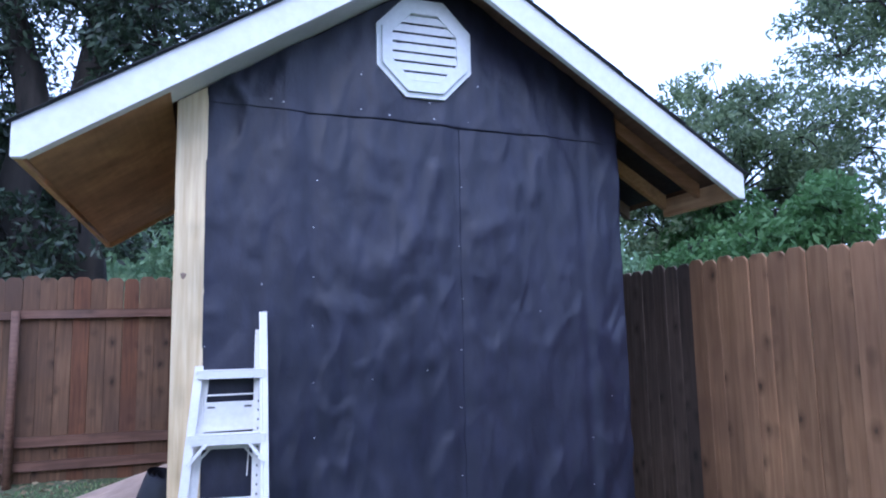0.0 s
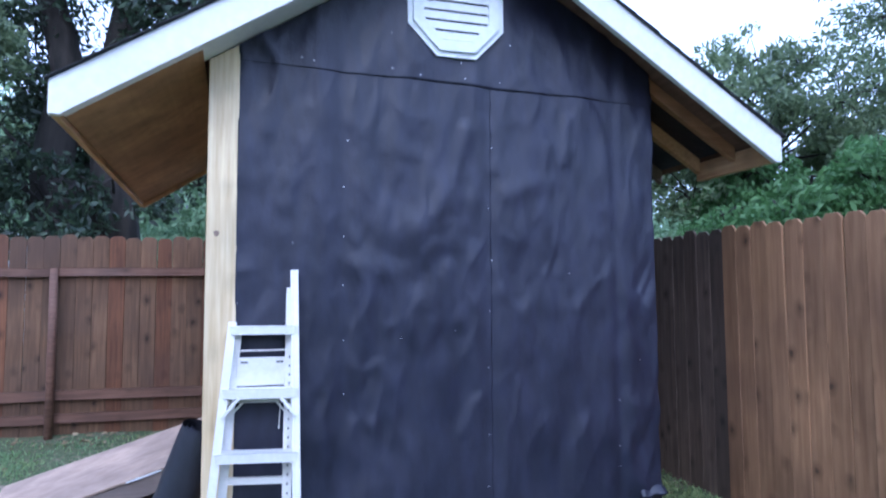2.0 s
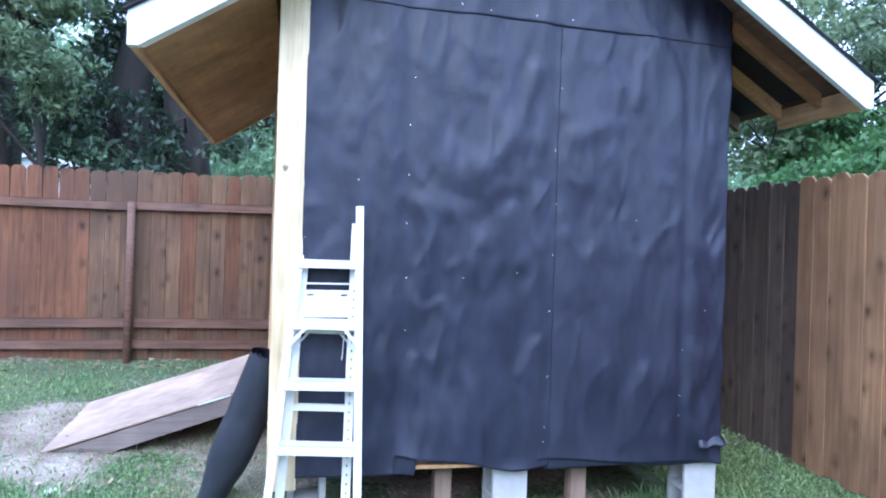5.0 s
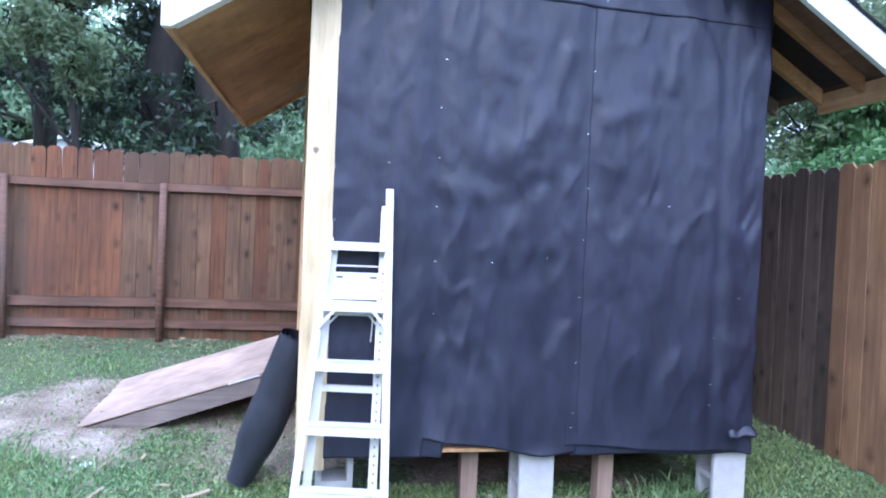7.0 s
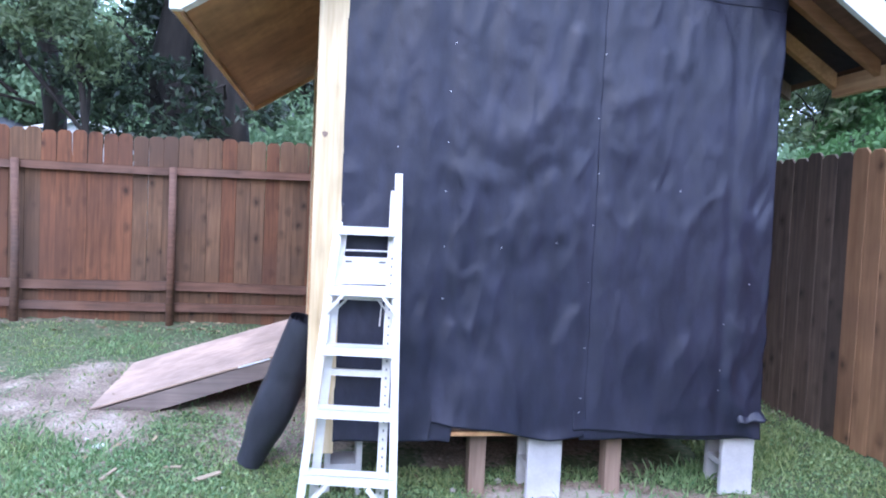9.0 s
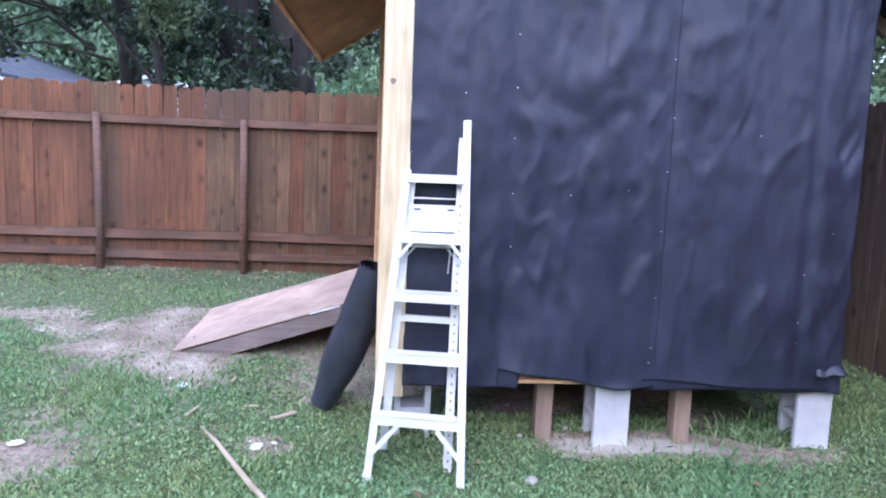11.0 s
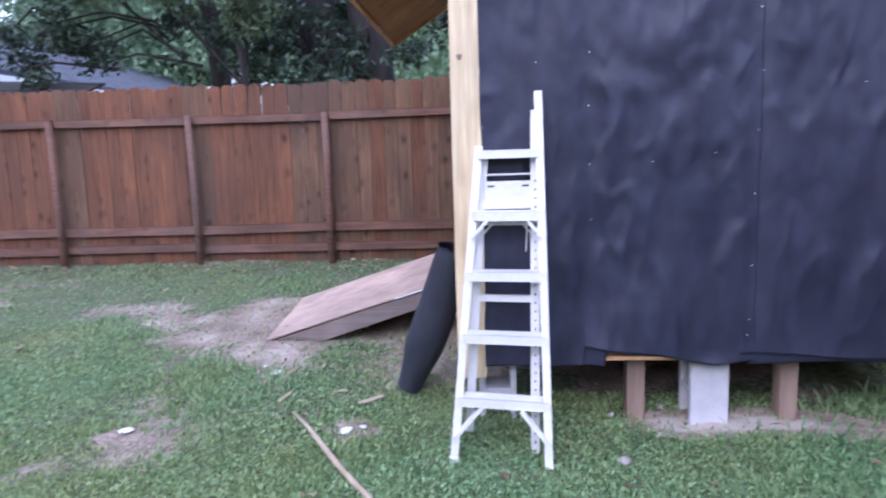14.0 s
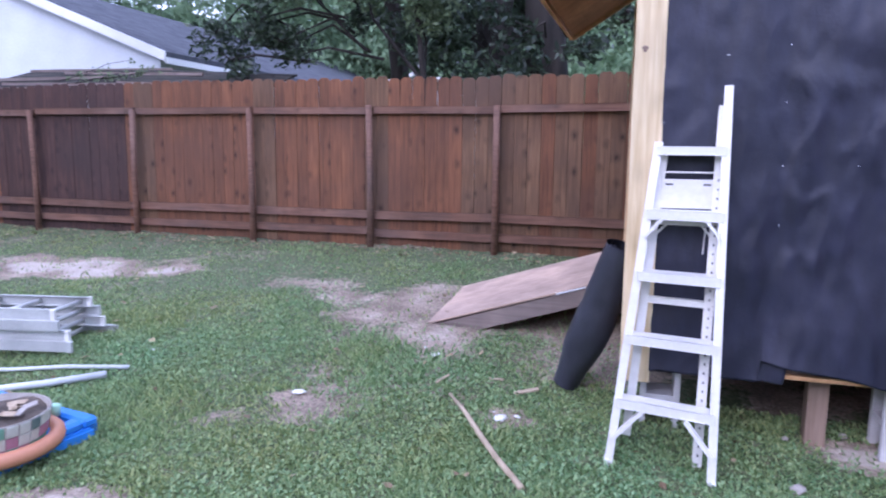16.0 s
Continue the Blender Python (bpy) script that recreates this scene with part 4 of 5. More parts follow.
def build_side_fence():
    f = thing("wooden_fence", "brown board fence beside the shed, smooth side out, partly darkened", "fence", (3.3, 0.5, 0.2))
    new_, old = [picket_mesh(1.83, 0.139, M_PICKET_R), picket_mesh(1.84, 0.136, M_PICKET_R)], [picket_mesh(1.82, 0.139, M_PICKET_D), picket_mesh(1.835, 0.137, M_PICKET_D)]
    rng = random.Random(21)
    y = -4.6
    while y < 3.6:
        ob = new("picket", rng.choice(old if y > 0.42 else new_))
        ob.parent = f
        up = 0.022 * y - 0.005
        ob.matrix_basis = pose(rng.uniform(-0.005, 0.005) + (0.012 if y > 0.42 else 0.0), y - 0.5, up + rng.uniform(-0.01, 0.01), rng.uniform(-0.1, 0.1), rng.uniform(-0.2, 0.2), 90 + rng.uniform(-1.5, 1.5))
        y += 0.1385
    for z in (0.25, 0.95, 1.55):
        part("rail", bar((0.04, -5.1, z - 0.1), (0.04, 3.1, z + 0.06), 0.036, 0.09, (0, 0, 1), 0.003), M_RAIL, f)
    for y in (-4.4, -2.0, 0.4, 2.8):
        part("fence_post", box(0.06, 0.15, y - 0.545, y - 0.455, -0.25, 1.62, 0.004), M_RAIL, f)


build_side_fence()


# ---- loose things on the lawn ----
def build_stick():
    pts = [(-0.895, 0.12), (-0.76, -0.06), (-0.62, -0.27), (-0.5, -0.46), (-0.34, -0.7)]
    ob = part("stick", tube([(x, y, ground_z(x, y) + 0.03) for x, y in pts], [0.008, 0.013, 0.014, 0.015, 0.014], 8, None, 0.25, 4), M_STICK, None, "", True)
    tagged(ob, "long dry stick lying in the grass", "stick")


build_stick()


def extension_ladder():
    """Two aluminium sections, one on the other, flat in the grass."""
    lad = thing("extension_ladder", "dull aluminium extension ladder lying flat in the grass", "ladder", (-3.49, 0.29, ground_z(-3.6, 0.3) + 0.01))
    lad.rotation_euler = (0, 0, radians(12))
    for k, (x_end, wide) in enumerate(((0.0, 0.46), (-0.03, 0.40), (-0.08, 0.46), (-0.12, 0.40))):
        z = 0.035 + 0.068 * k
        for s in (-1, 1):
            y = s * wide / 2
            bm = box(-3.6, x_end + (0.05 if s > 0 and k == 0 else 0), y - 0.003, y + 0.003, z - 0.033, z + 0.033)
            for e in (-1, 1):
                box(-3.6, x_end + (0.05 if s > 0 and k == 0 else 0), y - (0.024 if s > 0 else 0), y + (0 if s > 0 else 0.024), z + e * 0.033 - 0.002, z + e * 0.033 + 0.002, 0, bm)
            part("side_rail", bm, M_ALU_G, lad)
        for s in (-1, 1):
            part("end_cap", box(x_end - 0.03, x_end + 0.004, s * wide / 2 - 0.012, s * wide / 2 + 0.012, z - 0.036, z + 0.036, 0.003), M_ALU if k % 2 else M_ALU_G, lad)
        for i in range(12):
            x = x_end - 0.2 - 0.3 * i + 0.04 * k
            part("rung", tube([(x, -wide / 2, z), (x, wide / 2, z)], [0.016, 0.016], 10), M_ALU_G, lad, smooth=True)


extension_ladder()
for (a, b, r, lab) in (((-2.9, -0.04), (-5.2, -0.56), 0.013, "thin pale grey plastic pipe lying in the grass"), ((-2.95, -0.17), (-4.6, -1.3), 0.022, "pale grey plastic pipe sunk in the grass")):
    pts = [(a[0] + (b[0] - a[0]) * k / 6, a[1] + (b[1] - a[1]) * k / 6) for k in range(7)]
    ob = part("pipe", tube([(x, y, ground_z(x, y) + r + 0.012) for x, y in pts], [r] * 7, 12), M_PIPE, None, "", True)
    tagged(ob, lab, "pipe")


def build_tray():
    t = thing("plastic_tray", "blue plastic play tray with a rounded rim on the grass", "tray", (-2.44, -0.725, 0.0))
    t.rotation_euler = (0, 0, radians(-9))
    bm = box(-0.95, 0.0, -0.95, 0.0, 0.0, 0.05, 0.0)
    bmesh.ops.bevel(bm, geom=[e for e in bm.edges if abs(e.verts[0].co.z - e.verts[1].co.z) > 0.01], offset=0.06, segments=4, affect="EDGES")
    bmesh.ops.bevel(bm, geom=[e for e in bm.edges if min(v.co.z for v in e.verts) > 0.049], offset=0.012, segments=2, affect="EDGES")
    part("base", bm, M_BLUE, t)
    for x0, x1, y0, y1 in ((-0.9, -0.02, -0.1, -0.02), (-0.9, -0.02, -0.93, -0.85), (-0.1, -0.02, -0.85, -0.1), (-0.93, -0.85, -0.85, -0.1)):
        part("rim", box(x0, x1, y0, y1, 0.045, 0.095, 0.014), M_BLUE, t)
    for k in range(3):
        part("rib", box(-0.22 - 0.06 * k, -0.2 - 0.06 * k, -0.3, -0.1, 0.05, 0.075, 0.004), M_BLUE, t)


build_tray()


def ring_of(cx, cy, z, R, r, n=40, m=12, squash=1.0):
    bm = bmesh.new()
    V = [[bm.verts.new((cx + (R + r * math.cos(b)) * math.cos(a), cy + (R + r * math.cos(b)) * math.sin(a), z + r * squash * math.sin(b))) for b in np.linspace(0, 2 * math.pi, m, endpoint=False)] for a in np.linspace(0, 2 * math.pi, n, endpoint=False)]
    for i in range(n):
        for j in range(m):
            bm.faces.new((V[i][j], V[(i + 1) % n][j], V[(i + 1) % n][(j + 1) % m], V[i][(j + 1) % m]))
    bmesh.ops.recalc_face_normals(bm, faces=bm.faces)
    return bm


POT = (-2.71, -1.12)
ob = part("plant_saucer", ring_of(POT[0], POT[1], 0.079, 0.268, 0.036), M_TERRA, None, "", True)
tagged(ob, "orange plastic ring saucer on the blue tray", "saucer")


def build_pot():
    pot = thing("patchwork_pot", "round pot covered in faded green and mauve squares", "pot", (POT[0], POT[1], 0.051))
    n = 28
    bm = bmesh.new()
    prof = [(0.0, 0.0), (0.215, 0.0), (0.252, 0.17), (0.246, 0.17), (0.238, 0.14), (0.0, 0.135)]
    R = [[bm.verts.new((r * math.cos(a), r * math.sin(a), z)) for a in np.linspace(0, 2 * math.pi, n, endpoint=False)] for r, z in prof[1:5]]
    for a, b in zip(R, R[1:]):
        for k in range(n):
            bm.faces.new((a[k], a[(k + 1) % n], b[(k + 1) % n], b[k]))
    bm.faces.new(R[0])
    bm.faces.new(R[-1])
    bmesh.ops.recalc_face_normals(bm, faces=bm.faces)
    part("body", bm, M_STONE, pot)
    bm = bmesh.new()
    ring = [bm.verts.new((0.238 * math.cos(a), 0.238 * math.sin(a), 0.15 + 0.012 * math.sin(5 * a))) for a in np.linspace(0, 2 * math.pi, n, endpoint=False)]
    mid = bm.verts.new((0, 0, 0.175))
    for k in range(n):
        bm.faces.new((ring[k], ring[(k + 1) % n], mid))
    part("soil", bm, plain("dark_soil", (0.05, 0.04, 0.03), (0.16, 0.12, 0.09), 0.95, 0, 40, 0.8), pot, "dark soil with dry leaves")
    rl = random.Random(14)
    for k in range(14):
        a, r = rl.uniform(0, 6.28), 0.2 * math.sqrt(rl.random())
        ob = part("dry_leaf", bar((-0.03, 0, 0), (0.03, 0, 0.008), 0.03, 0.004, (0, 0, 1), 0.0015), M_STICK if k % 3 else M_STONE, pot, "curled dry leaf")
        ob.matrix_basis = pose(r * math.cos(a), r * math.sin(a), 0.172 + 0.01 * rl.random(), rl.uniform(-20, 20), rl.uniform(-20, 20), rl.uniform(0, 180))
    mats = [plain("faded_green", (0.13, 0.3, 0.2), (0.22, 0.4, 0.28), 0.8), plain("faded_mauve", (0.34, 0.15, 0.2), (0.45, 0.22, 0.28), 0.8), plain("faded_cream", (0.5, 0.5, 0.42), (0.6, 0.6, 0.52), 0.8), plain("slate_green", (0.1, 0.16, 0.15), (0.17, 0.23, 0.21), 0.8)]
    rng = random.Random(2)
    for row in range(3):
        for k in range(n):
            z = 0.03 + 0.055 * row
            r = 0.215 + 0.037 * z / 0.17
            ang = 2 * math.pi * (k + 0.5) / n
            ob = part("patch", box(-0.0035, 0.0035, -0.0245, 0.0245, -0.025, 0.025, 0.002), rng.choice(mats), pot)
            ob.matrix_basis = pose(r * math.cos(ang), r * math.sin(ang), z, 0, 9, math.degrees(ang))


build_pot()
ob = part("plastic_cup", tube([(-2.66, -0.81, 0.094), (-2.66, -0.81, 0.145), (-2.66, -0.81, 0.15)], [0.024, 0.028, 0.022], 14), plain("pale_green_plastic", (0.35, 0.62, 0.42), (0.45, 0.7, 0.5), 0.4), None, "", True)
tagged(ob, "small pale green plastic cup on the blue tray", "cup")


def pebble(name, x, y, r, squash, mat, label, category, seed, group=""):
    rng = random.Random(seed)
    bm = bmesh.new()
    bmesh.ops.create_icosphere(bm, subdivisions=2, radius=1)
    for v in bm.verts:
        k = 1 + 0.3 * noise.noise(v.co * 1.5 + Vector((seed, 0, 0)))
        v.co = Vector((v.co.x * r * k, v.co.y * r * k * rng.uniform(0.95, 1.0) * 0.75, v.co.z * r * k * squash))
    ob = part(name, bm, mat, None, "", True)
    ob.matrix_basis = pose(x, y, ground_z(x, y) + r * squash * 0.5, 0, 0, rng.uniform(0, 180))
    tagged(ob, label, category, group)


pebble("stone", 0.764, -0.326, 0.035, 0.7, M_STONE, "small pale stone in the grass", "stone", 1)
for i, (x, y, r) in enumerate(((0.78, 0.1, 0.022), (1.05, 0.2, 0.025), (1.5, 0.02, 0.018), (1.75, 0.04, 0.016))):
    pebble("stone", x, y, r, 0.6, M_STONE, "small pale stone in the dirt under the shed edge", "stone", 10 + i, "stones in the dirt")


def chip(name, x, y, l, w, turn, mat, label, category, group=""):
    bm = bar((-l / 2, 0, 0), (l / 2, 0, 0.004), w, 0.006, (0, 0, 1), 0.002)
    ob = part(name, bm, mat)
    ob.matrix_basis = pose(x, y, ground_z(x, y) + 0.02, 4, -5, turn)
    tagged(ob, label, category, group)


M_SCRAP = plain("white_scrap", (0.68, 0.66, 0.63), (0.8, 0.79, 0.77), 0.7)
for x, y, l in ((-1.751, -0.018, 0.08), (-1.28, 0.83, 0.05), (-1.17, 0.72, 0.08), (-3.0, 0.3, 0.05), (-0.58, -0.02, 0.09), (-0.5, 0.03, 0.04), (-0.63, 0.04, 0.035), (-0.4, 0.2, 0.03), (0.0, 0.25, 0.03)):
    pebble("wood_scrap", x, y, 0.55 * l, 0.22, M_SCRAP, "small pale scrap lying on the ground", "scrap", int(90 + 20 * x), "scraps on the lawn")
for x, y, l, w, turn in ((-0.5, 0.3, 0.14, 0.03, 30), (-1.0, 0.33, 0.12, 0.012, 70), (-0.7, 0.42, 0.1, 0.015, -20)):
    chip("wood_scrap", x, y, l, w, turn, M_STICK, "brown wood splinter lying on the ground", "scrap", "scraps on the lawn")


def build_litter():
    """Dead leaves along the fence and over the lawn."""
    rng = np.random.default_rng(9)
    n = 800
    x = rng.uniform(-8.5, 2.5, n)
    y = np.where(rng.random(n) < 0.72, 3.55 - np.abs(rng.normal(0, 0.25, n)), rng.uniform(-1, 3.4, n))
    P = np.empty((n, 4, 3))
    a, s = rng.uniform(0, 6.28, n), rng.uniform(0.01, 0.026, n)
    z = lay(x, y) + 0.03
    for k, (u, v) in enumerate(((-1.5, 0), (0, -0.7), (1.5, 0), (0, 0.7))):
        P[:, k] = np.stack([x + s * (u * np.cos(a) - v * np.sin(a)), y + s * (u * np.sin(a) + v * np.cos(a)), z + rng.uniform(-0.012, 0.012, n)], 1)
    ob = soup("dead_leaves", P.reshape(-1, 3), np.arange(n * 4).reshape(n, 4), leaf_mat("dry_leaf", (0.12, 0.075, 0.04), (0.42, 0.33, 0.2), 0.8, 0.1))
    tagged(ob, "scattered dry brown leaves", "leaves", "", "stuff")


build_litter()


def build_clods():
    """Small clods and chips on the bare dirt."""
    rng = np.random.default_rng(41)
    n = 9000
    x, y = rng.uniform(-7.5, 2.6, n), rng.uniform(-1.6, 3.3, n)
    keep = rng.random(n) < bare(x, y) * 0.9 - 0.2
    x, y = x[keep], y[keep]
    n = len(x)
    z = lay(x, y) - 0.012
    s = rng.uniform(0.004, 0.013, n)
    corners = np.array([(1, 0, 0), (-0.5, 0.87, 0), (-0.5, -0.87, 0), (0, 0, 0.9)])
    P = np.stack([x, y, z], 1)[:, None, :] + s[:, None, None] * (corners[None] + rng.normal(0, 0.25, (n, 4, 3)))
    base = np.arange(n)[:, None] * 4
    F = np.concatenate([base + np.array(f) for f in ((0, 1, 3), (1, 2, 3), (2, 0, 3))])
    ob = soup("dirt_clods", P.reshape(-1, 3), F, plain("dry_clod", (0.2, 0.15, 0.115), (0.42, 0.34, 0.28), 0.95))
    tagged(ob, "small dry clods of dirt", "dirt", "", "stuff")


build_clods()


# ---- beyond the fence ----
def build_house():
    h = thing("house", "white gabled house with a grey shingle roof beyond the fence", "house", (-14.2, 10, 0.4))
    back = Matrix.Translation((14.2, -10, -0.4))

    def hp(name, bm, material_, label=""):
        bmesh.ops.transform(bm, matrix=back, verts=bm.verts)
        return part(name, bm, material_, h, label)

    xr, zr, xe, ze, y0, y1 = -16.5, 5.75, -10.55, 3.45, 10.0, 30.0
    k = (zr - ze) / (xe - xr)
    hp("wall", prism([(2 * xr - xe + 0.35, 0.3), (xe - 0.35, 0.3), (xe - 0.35, ze), (xr, zr - 0.15), (2 * xr - xe + 0.35, ze)], (y0 + 0.25, y1 - 0.3)), M_STUCCO, "white rendered wall")
    for s in (1, -1):
        xo = xr + s * (xe - xr)
        hp("roof", prism([(xo, ze - 0.02), (xr, zr - 0.02), (xr, zr + 0.14), (xo, ze + 0.1)], (y0 + 0.02, y1)), M_ROOF)
        hp("rake_board", prism([(xo, ze - 0.12), (xr, zr - 0.12), (xr, zr + 0.1), (xo, ze + 0.1)], (y0 - 0.03, y0 + 0.015)), M_WHITE)
        hp("eave_board", box(xo - 0.02 if s > 0 else xo - 0.01, xo + 0.02, y0 + 0.02, y1, ze - 0.16, ze - 0.02), M_WHITE)


build_house()


def build_lean_to():
    s = thing("lean_to", "low lean-to with a dark weathered metal roof beyond the fence", "shed", (-9, 7.4, 0.4))
    back = Matrix.Translation((9, -7.4, -0.4))

    def fall(x):
        return -0.05 * max(0.0, x + 10.2) - 0.04

    for k in range(16):
        x0 = -12.8 + 0.4 * k
        bm = prism([(6.3, 2.3), (8.5, 3.0), (8.5, 3.03), (6.3, 2.33)], (x0 + 0.005, x0 + 0.395), to=lambda u, v, w: (w, u, v + fall(w)))
        bmesh.ops.transform(bm, matrix=back, verts=bm.verts)
        part("roof_panel", bm, M_TIN, s)
    for y, z, x0, x1 in ((6.27, 2.35, -12.8, -8.9), (6.6, 2.5, -12.4, -9.3), (7.0, 2.62, -11.9, -8.6), (7.5, 2.76, -12.6, -9.9), (8.0, 2.92, -11.4, -8.2), (8.4, 3.03, -12.7, -9.2), (7.2, 2.66, -9.4, -6.8)):
        bm = bar((x0, y, z + fall(x0)), (x1, y + 0.1, z + 0.02 + fall(x1)), 0.04, 0.05, (0, 0, 1), 0.004)
        bmesh.ops.transform(bm, matrix=back, verts=bm.verts)
        part("board", bm, M_RAMPSIDE, s, "grey weathered board")
    for x in (-12.6, -10.6, -8.6, -6.6):
        for y, z in ((6.5, 2.1), (8.3, 2.55)):
            bm = box(x - 0.05, x + 0.05, y - 0.05, y + 0.05, 0.35, z)
            bmesh.ops.transform(bm, matrix=back, verts=bm.verts)
            part("post", bm, M_BARK, s)


build_lean_to()


def build_vine():
    """A thin vine that creeps over the lean-to."""
    v = thing("vine", "thin green vine creeping over the lean-to roof", "vine", (-10.0, 6.9, 2.55))
    rng = random.Random(61)
    at, rad = [], []
    for k in range(7):
        p = Vector((rng.uniform(-0.8, 0.2), rng.uniform(-0.4, 0.4), 0.0))
        pts = [p]
        for _ in range(5):
            p = p + Vector((rng.uniform(0.1, 0.3), rng.uniform(0.05, 0.3), rng.uniform(0.02, 0.11)))
            pts.append(p)
            at.append(tuple(p))
            rad.append(rng.uniform(0.05, 0.11))
        part("stem", tube(pts, [0.008, 0.007, 0.007, 0.006, 0.005, 0.003], 5), M_BARK, v)
    V, F = leaves(at, rad, 420, 0.035, 62, 0.8)
    soup("leaves", V, F, M_LEAF_MID, v)




def build_far_house():
    h = thing("house", "small white gabled outbuilding far beyond the fence", "house", (-6.6, 16, 0.4))
    part("wall", prism([(-1.1, 0), (1.1, 0), (1.1, 2.9), (0, 3.15), (-1.1, 2.9)], (0.05, 3)), M_STUCCO, h)
    for s in (1, -1):
        part("roof", prism([(0, 3.17), (s * 1.3, 2.87), (s * 1.3, 2.95), (0, 3.27)], (-0.1, 3.2)), M_WHITE, h)
    part("flue", tube([(-0.25, 0.8, 3.0), (-0.25, 0.8, 3.55)], [0.1, 0.1], 10), M_PIPE, h)


build_far_house()


def leaves(centres, radii, count, size, seed, flat=0.6, droop=0.3):
    """Leaf blades scattered in clumps: a folded four-sided blade each."""
    rng = np.random.default_rng(seed)
    centres, radii = np.asarray(centres, float), np.asarray(radii, float)
    pick = rng.choice(len(centres), count, p=radii ** 2 / (radii ** 2).sum())
    d = rng.normal(0, 1, (count, 3))
    d /= np.linalg.norm(d, axis=1)[:, None]
    r = rng.random(count) ** 0.45
    p = centres[pick] + d * (radii[pick] * r)[:, None] * np.array([1, 1, flat])
    ax = rng.normal(0, 1, (count, 3)) + np.array([0, 0, -droop])
    ax /= np.linalg.norm(ax, axis=1)[:, None]
    sd = np.cross(ax, rng.normal(0, 1, (count, 3)))
    sd /= np.linalg.norm(sd, axis=1)[:, None]
    s = size * rng.uniform(0.6, 1.4, count)[:, None]
    P = np.empty((count, 4, 3))
    P[:, 0], P[:, 1], P[:, 2], P[:, 3] = p - ax * s, p - sd * s * 0.36, p + ax * s, p + sd * s * 0.36
    return P.reshape(-1, 3), np.arange(count * 4).reshape(count, 4)


def build_tree(x, y, stems, clumps, count, size, mat, seed, label, flat=0.6):
    """stems: lists of points with radii; clumps: centre and radius in the world. Twigs run from the stems to the clumps."""
    z = float(lay(x, y))
    t = thing("tree", label, "tree", (x, y, z))
    rng = random.Random(seed)
    off = Vector((x, y, z))
    bm = bmesh.new()
    joints = []
    for pts in stems:
        P = [Vector(p[:3]) - Vector((0, 0, 0)) for p in pts]
        tube([p - off for p in P], [p[3] for p in pts], 12, bm, 0.18, rng.randint(0, 999))
        joints += P[1:]
    part("trunk", bm, M_BARK, t, "", True)
    sub, rad = [], []
    for cx, cy, cz, r in clumps:
        bm = bmesh.new()
        c = Vector((cx, cy, cz))
        if joints:
            j = min(joints, key=lambda q: (q - c).length + max(0, q.z - c.z) * 1.0)
            reach = min(1.0, 1.6 / max((j - c).length, 0.01))
            j = c + (j - c) * reach
            m = (j + c) / 2 + Vector((rng.uniform(-0.3, 0.3), rng.uniform(-0.3, 0.3), rng.uniform(0, 0.5)))
            tube([j - off, m - off, c - off], [0.03, 0.022, 0.01], 6, bm, 0.2, rng.randint(0, 999))
        for _ in range(max(6, int(14 * r))):
            d = Vector((rng.gauss(0, 1), rng.gauss(0, 1), rng.gauss(0, 0.7)))
            d = d.normalized() * r * rng.uniform(0.35, 1.0)
            e = c + d
            tube([c - off, (c + e) / 2 - off + Vector((0, 0, 0.08)), e - off], [0.016, 0.011, 0.005], 4, bm)
            sub.append(tuple(e - off))
            rad.append(rng.uniform(0.22, 0.5) * (0.6 + 0.4 * r))
        part("limb", bm, M_BARK, t)
    V, F = leaves(sub, rad, count, size, seed, flat)
    part_ob = soup("crown", V, F, mat, t)
    tagged(part_ob, "leaves of the crown")


def cloud_of(cx, cy, cz, rx, ry, rz, n, r, seed):
    rng = random.Random(seed)
    out = []
    for _ in range(n):
        while True:
            u, v, w = (rng.uniform(-1, 1) for _ in range(3))
            if u * u + v * v + w * w < 1:
                break
        out.append((cx + u * rx, cy + v * ry, cz + w * rz, r * rng.uniform(0.65, 1.3)))
    return out


build_vine()

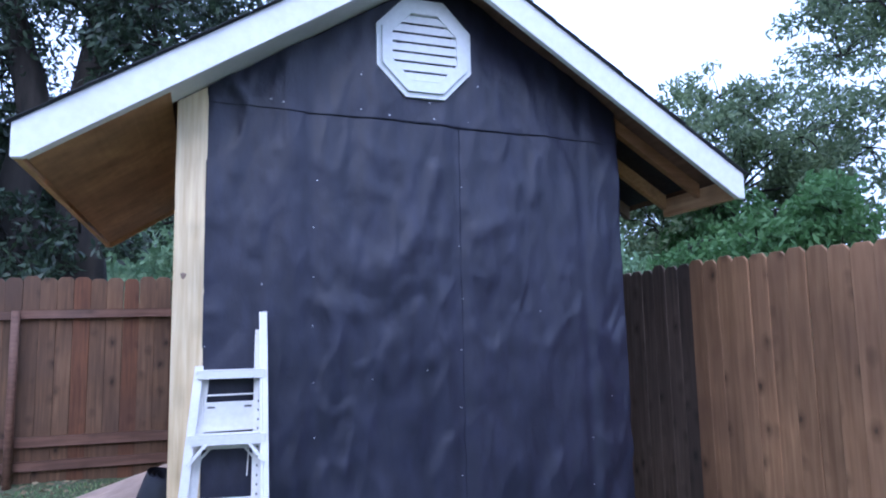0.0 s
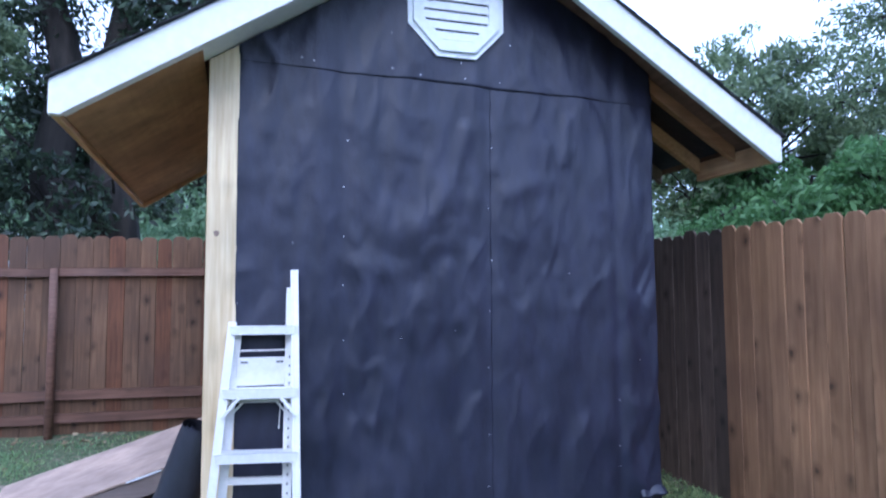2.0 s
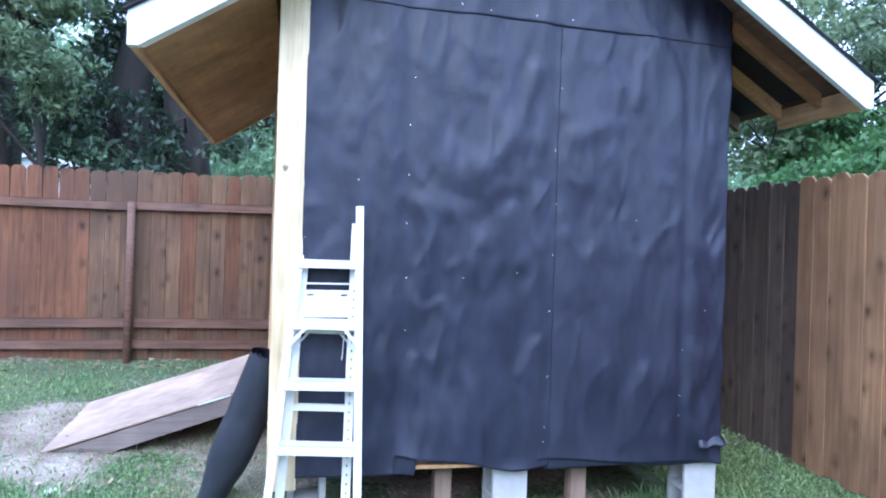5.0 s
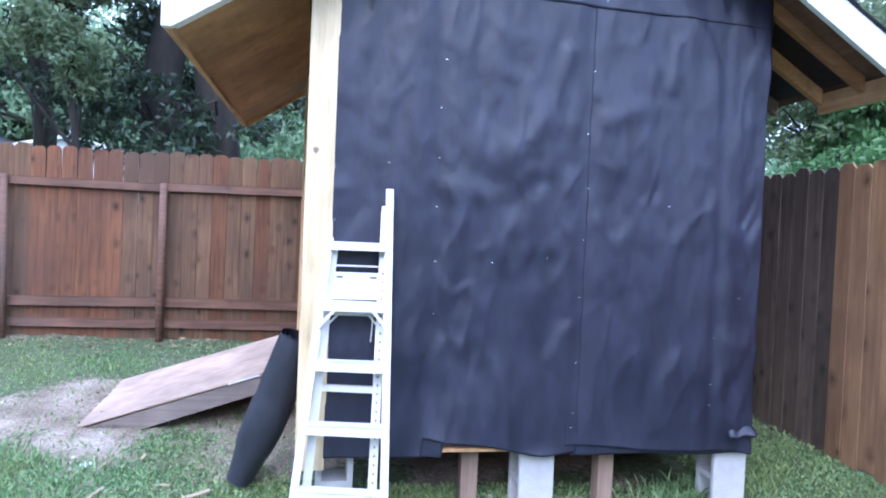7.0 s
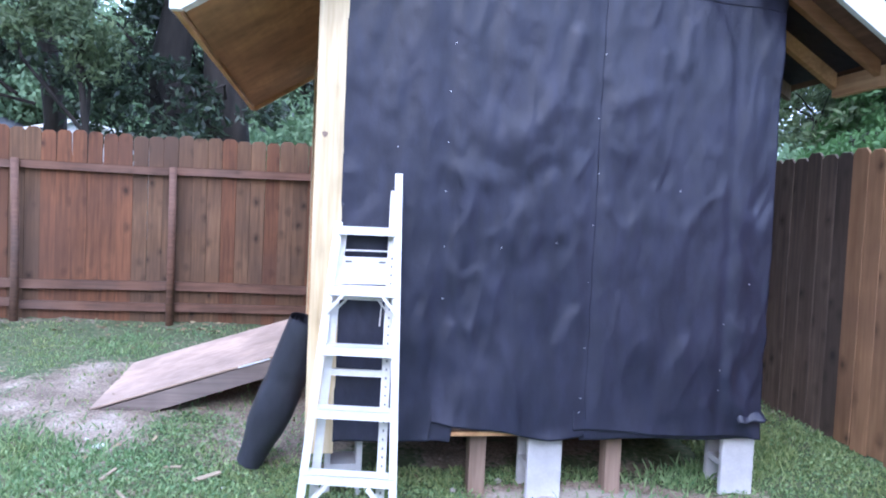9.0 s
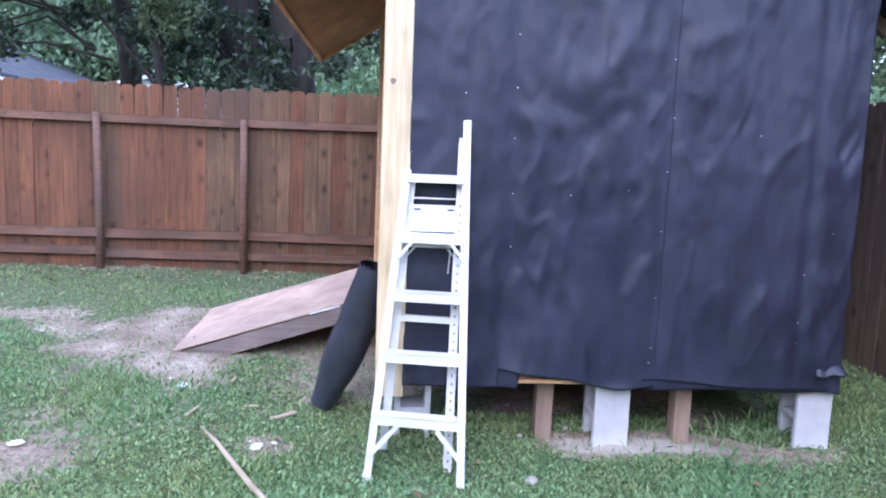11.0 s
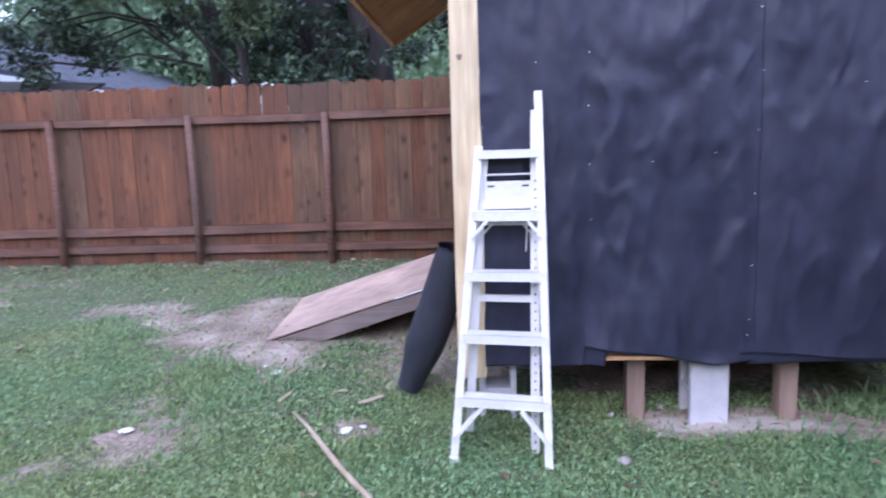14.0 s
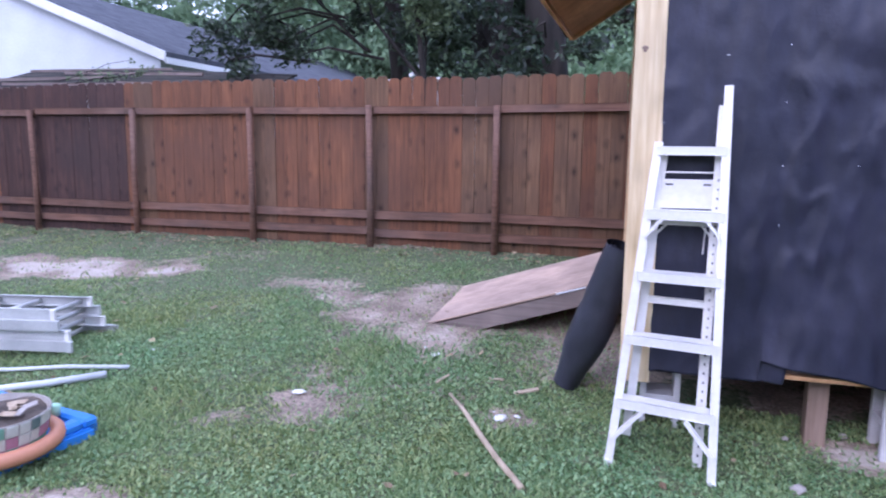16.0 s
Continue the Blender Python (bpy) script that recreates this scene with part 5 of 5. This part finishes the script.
# twin-stemmed oak behind the fence, with a low dark crown
build_tree(-1.9, 8.0, [[(-2.05, 8.0, 0.3, 0.55), (-2.15, 8.0, 1.9, 0.46), (-2.4, 8.0, 2.8, 0.36), (-2.55, 8.1, 3.6, 0.3), (-2.35, 8.2, 5.0, 0.26), (-2.9, 8.3, 7.2, 0.16), (-3.0, 8.3, 9.0, 0.1)],
                       [(-1.85, 8.0, 0.3, 0.45), (-1.6, 7.95, 1.9, 0.4), (-1.62, 7.95, 3.0, 0.33), (-1.75, 8.0, 4.5, 0.29), (-1.5, 8.1, 6.5, 0.2), (-1.2, 8.3, 9.0, 0.1)],
                       [(-1.6, 7.95, 3.2, 0.16), (-1.0, 7.8, 3.55, 0.1), (-0.2, 7.6, 3.5, 0.06), (0.5, 7.4, 3.4, 0.04)]],
           cloud_of(-4.0, 8.2, 4.3, 1.7, 1.0, 1.4, 10, 0.5, 1) + cloud_of(-2.5, 7.2, 3.1, 1.3, 0.3, 0.8, 11, 0.36, 71) + cloud_of(-2.0, 8.6, 7.6, 4.6, 2.0, 2.6, 40, 0.95, 2) + cloud_of(-5.6, 7.6, 7.2, 1.8, 1.5, 0.8, 4, 0.6, 3) + cloud_of(-6.9, 7.9, 3.6, 1.5, 0.6, 0.7, 9, 0.42, 15)
           + cloud_of(-2.4, 9.3, 4.2, 1.2, 0.6, 1.2, 12, 0.7, 4) + [(-0.4, 7.4, 3.3, 0.45), (0.2, 7.3, 3.6, 0.5), (-0.9, 7.2, 2.9, 0.3), (0.9, 7.4, 3.9, 0.5)],
           47000, 0.07, M_LEAF_DARK, 31, "large dark-leaved tree with twin trunks behind the fence")
build_tree(-5.2, 10.5, [[(-5.2, 10.5, 0.3, 0.26), (-5.1, 10.5, 3, 0.2), (-5.4, 10.3, 6, 0.15), (-5.8, 10.0, 9, 0.08)]],
           cloud_of(-6.8, 9.2, 7.2, 2.6, 1.6, 2.0, 18, 0.8, 5) + cloud_of(-5.6, 7.4, 5.0, 1.3, 1.0, 1.1, 10, 0.5, 25) + cloud_of(-10.2, 8.2, 5.6, 2.2, 0.8, 0.5, 9, 0.55, 16),
           32000, 0.062, M_LEAF_MID, 32, "mid-green leafy tree behind the fence near the house")
build_tree(-3.2, 6.6, [[(-3.2, 6.6, 0.3, 0.06), (-3.25, 6.6, 2.4, 0.05), (-3.4, 6.5, 4.2, 0.035), (-3.6, 6.4, 6.0, 0.015)]],
           cloud_of(-3.6, 6.3, 4.6, 0.9, 0.6, 1.2, 15, 0.5, 45), 15000, 0.055, M_LEAF_MID, 46, "slender mid-green tree just behind the fence")
build_tree(-17.0, 36.0, [[(-17.0, 36.0, 0.3, 0.5), (-17.0, 36.0, 4, 0.4), (-17.3, 36.0, 8, 0.25), (-17, 36, 12, 0.1)]],
           cloud_of(-17.0, 35.5, 8.2, 10.0, 2.5, 4.2, 60, 1.7, 55), 34000, 0.18, M_LEAF_MID, 56, "broad hazy green tree behind the neighbouring house")
# trees beyond the side fence
build_tree(9.2, 6.6, [[(9.2, 6.6, 0.3, 0.2), (9.1, 6.6, 2.2, 0.15), (9.3, 6.5, 4, 0.1), (9.5, 6.5, 5, 0.05)]],
           cloud_of(9.4, 6.8, 4.1, 2.5, 2.0, 1.8, 40, 0.75, 7), 44000, 0.062, M_LEAF_MID, 34, "grey-green tree beyond the side fence")
build_tree(12.8, 4.0, [[(12.8, 4.0, 0.3, 0.3), (12.7, 4.0, 3, 0.22), (12.9, 4.1, 6, 0.15), (12.6, 4.0, 8.5, 0.07)]],
           cloud_of(12.6, 4.2, 6.0, 2.5, 2.4, 3.2, 34, 0.95, 8), 36000, 0.066, M_LEAF_MID, 35, "tall grey-green tree beyond the side fence")
build_tree(6.2, 8.6, [[(6.2, 8.6, 0.3, 0.1), (6.25, 8.6, 1.6, 0.07), (6.2, 8.5, 2.8, 0.03)]],
           cloud_of(6.0, 8.6, 2.3, 2.4, 1.0, 0.9, 22, 0.6, 9), 20000, 0.07, M_LEAF_LIGHT, 36, "bright green bush beyond the fence corner")
build_tree(8.0, 4.6, [[(8.0, 4.6, 0.3, 0.1), (8.0, 4.6, 1.5, 0.07), (8.1, 4.6, 2.5, 0.03)]],
           cloud_of(8.0, 4.6, 2.8, 1.5, 1.8, 0.9, 22, 0.6, 10), 20000, 0.07, M_LEAF_LIGHT, 37, "bright green bush beyond the side fence")
build_tree(4.8, 9.5, [[(4.8, 9.5, 0.3, 0.14), (4.8, 9.5, 2.0, 0.1), (4.9, 9.5, 4.0, 0.04)]],
           cloud_of(4.6, 9.6, 2.4, 2.6, 1.2, 1.1, 20, 0.7, 12), 18000, 0.08, M_LEAF_DARK, 38, "dark bush behind the shed")


def build_far_woods():
    """Haze-paled woods close the view far off; an unseen ring is added behind."""
    rng = random.Random(77)
    cl, rad = [], []
    for k in range(1100):
        a = radians(rng.uniform(-66, 70))
        d = rng.uniform(32, 44)
        top = 13.0 if a < radians(6) else 6.0
        cl.append((d * math.sin(a), -3 + d * math.cos(a), rng.uniform(0.5, top) + 1.5 * math.sin(5 * a)))
        rad.append(rng.uniform(1.4, 2.8))
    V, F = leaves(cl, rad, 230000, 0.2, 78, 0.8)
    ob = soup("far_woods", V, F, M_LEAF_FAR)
    tagged(ob, "pale green woods in the distance", "woods", "", "stuff")
    # unseen dark leaf ring added behind the camera; blocks low sky light
    cl, rad = [], []
    for k in range(420):
        a = radians(rng.uniform(70, 294))
        d = rng.uniform(13, 19)
        cl.append((d * math.sin(a), -3 + d * math.cos(a), rng.uniform(0.3, 5.0 + 1.5 * math.sin(4 * a))))
        rad.append(rng.uniform(0.9, 1.7))
    V, F = leaves(cl, rad, 70000, 0.2, 79, 0.9)
    ob = soup("sky_blocker", V, F, M_LEAF_DARK)
    tagged(ob, "unseen dark green leaves added behind the yard to block sky light", "woods", "", "stuff")
    # the closed edge of the woods behind the single leaves
    cols, rows = 260, 26
    V = []
    for i in range(cols + 1):
        a = radians(-68 + 78 * i / cols)
        top = 9.5 + 3.0 * noise.noise((a * 6, 1.2, 0)) + 1.2 * noise.noise((a * 30, 4.2, 0))
        for j in range(rows + 1):
            z = 0.2 + top * j / rows
            d = 46 + 3.0 * noise.noise((a * 14, z * 0.35, 2.0)) + 1.5 * noise.noise((a * 45, z * 1.1, 7.0)) + 2.5 * (j / rows) ** 3
            V.append((d * math.sin(a), -3 + d * math.cos(a), z))
    F = [(i * (rows + 1) + j, (i + 1) * (rows + 1) + j, (i + 1) * (rows + 1) + j + 1, i * (rows + 1) + j + 1) for i in range(cols) for j in range(rows)]
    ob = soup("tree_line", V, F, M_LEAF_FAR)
    tagged(ob, "hazy green edge of the distant woods", "woods", "", "stuff")


build_far_woods()
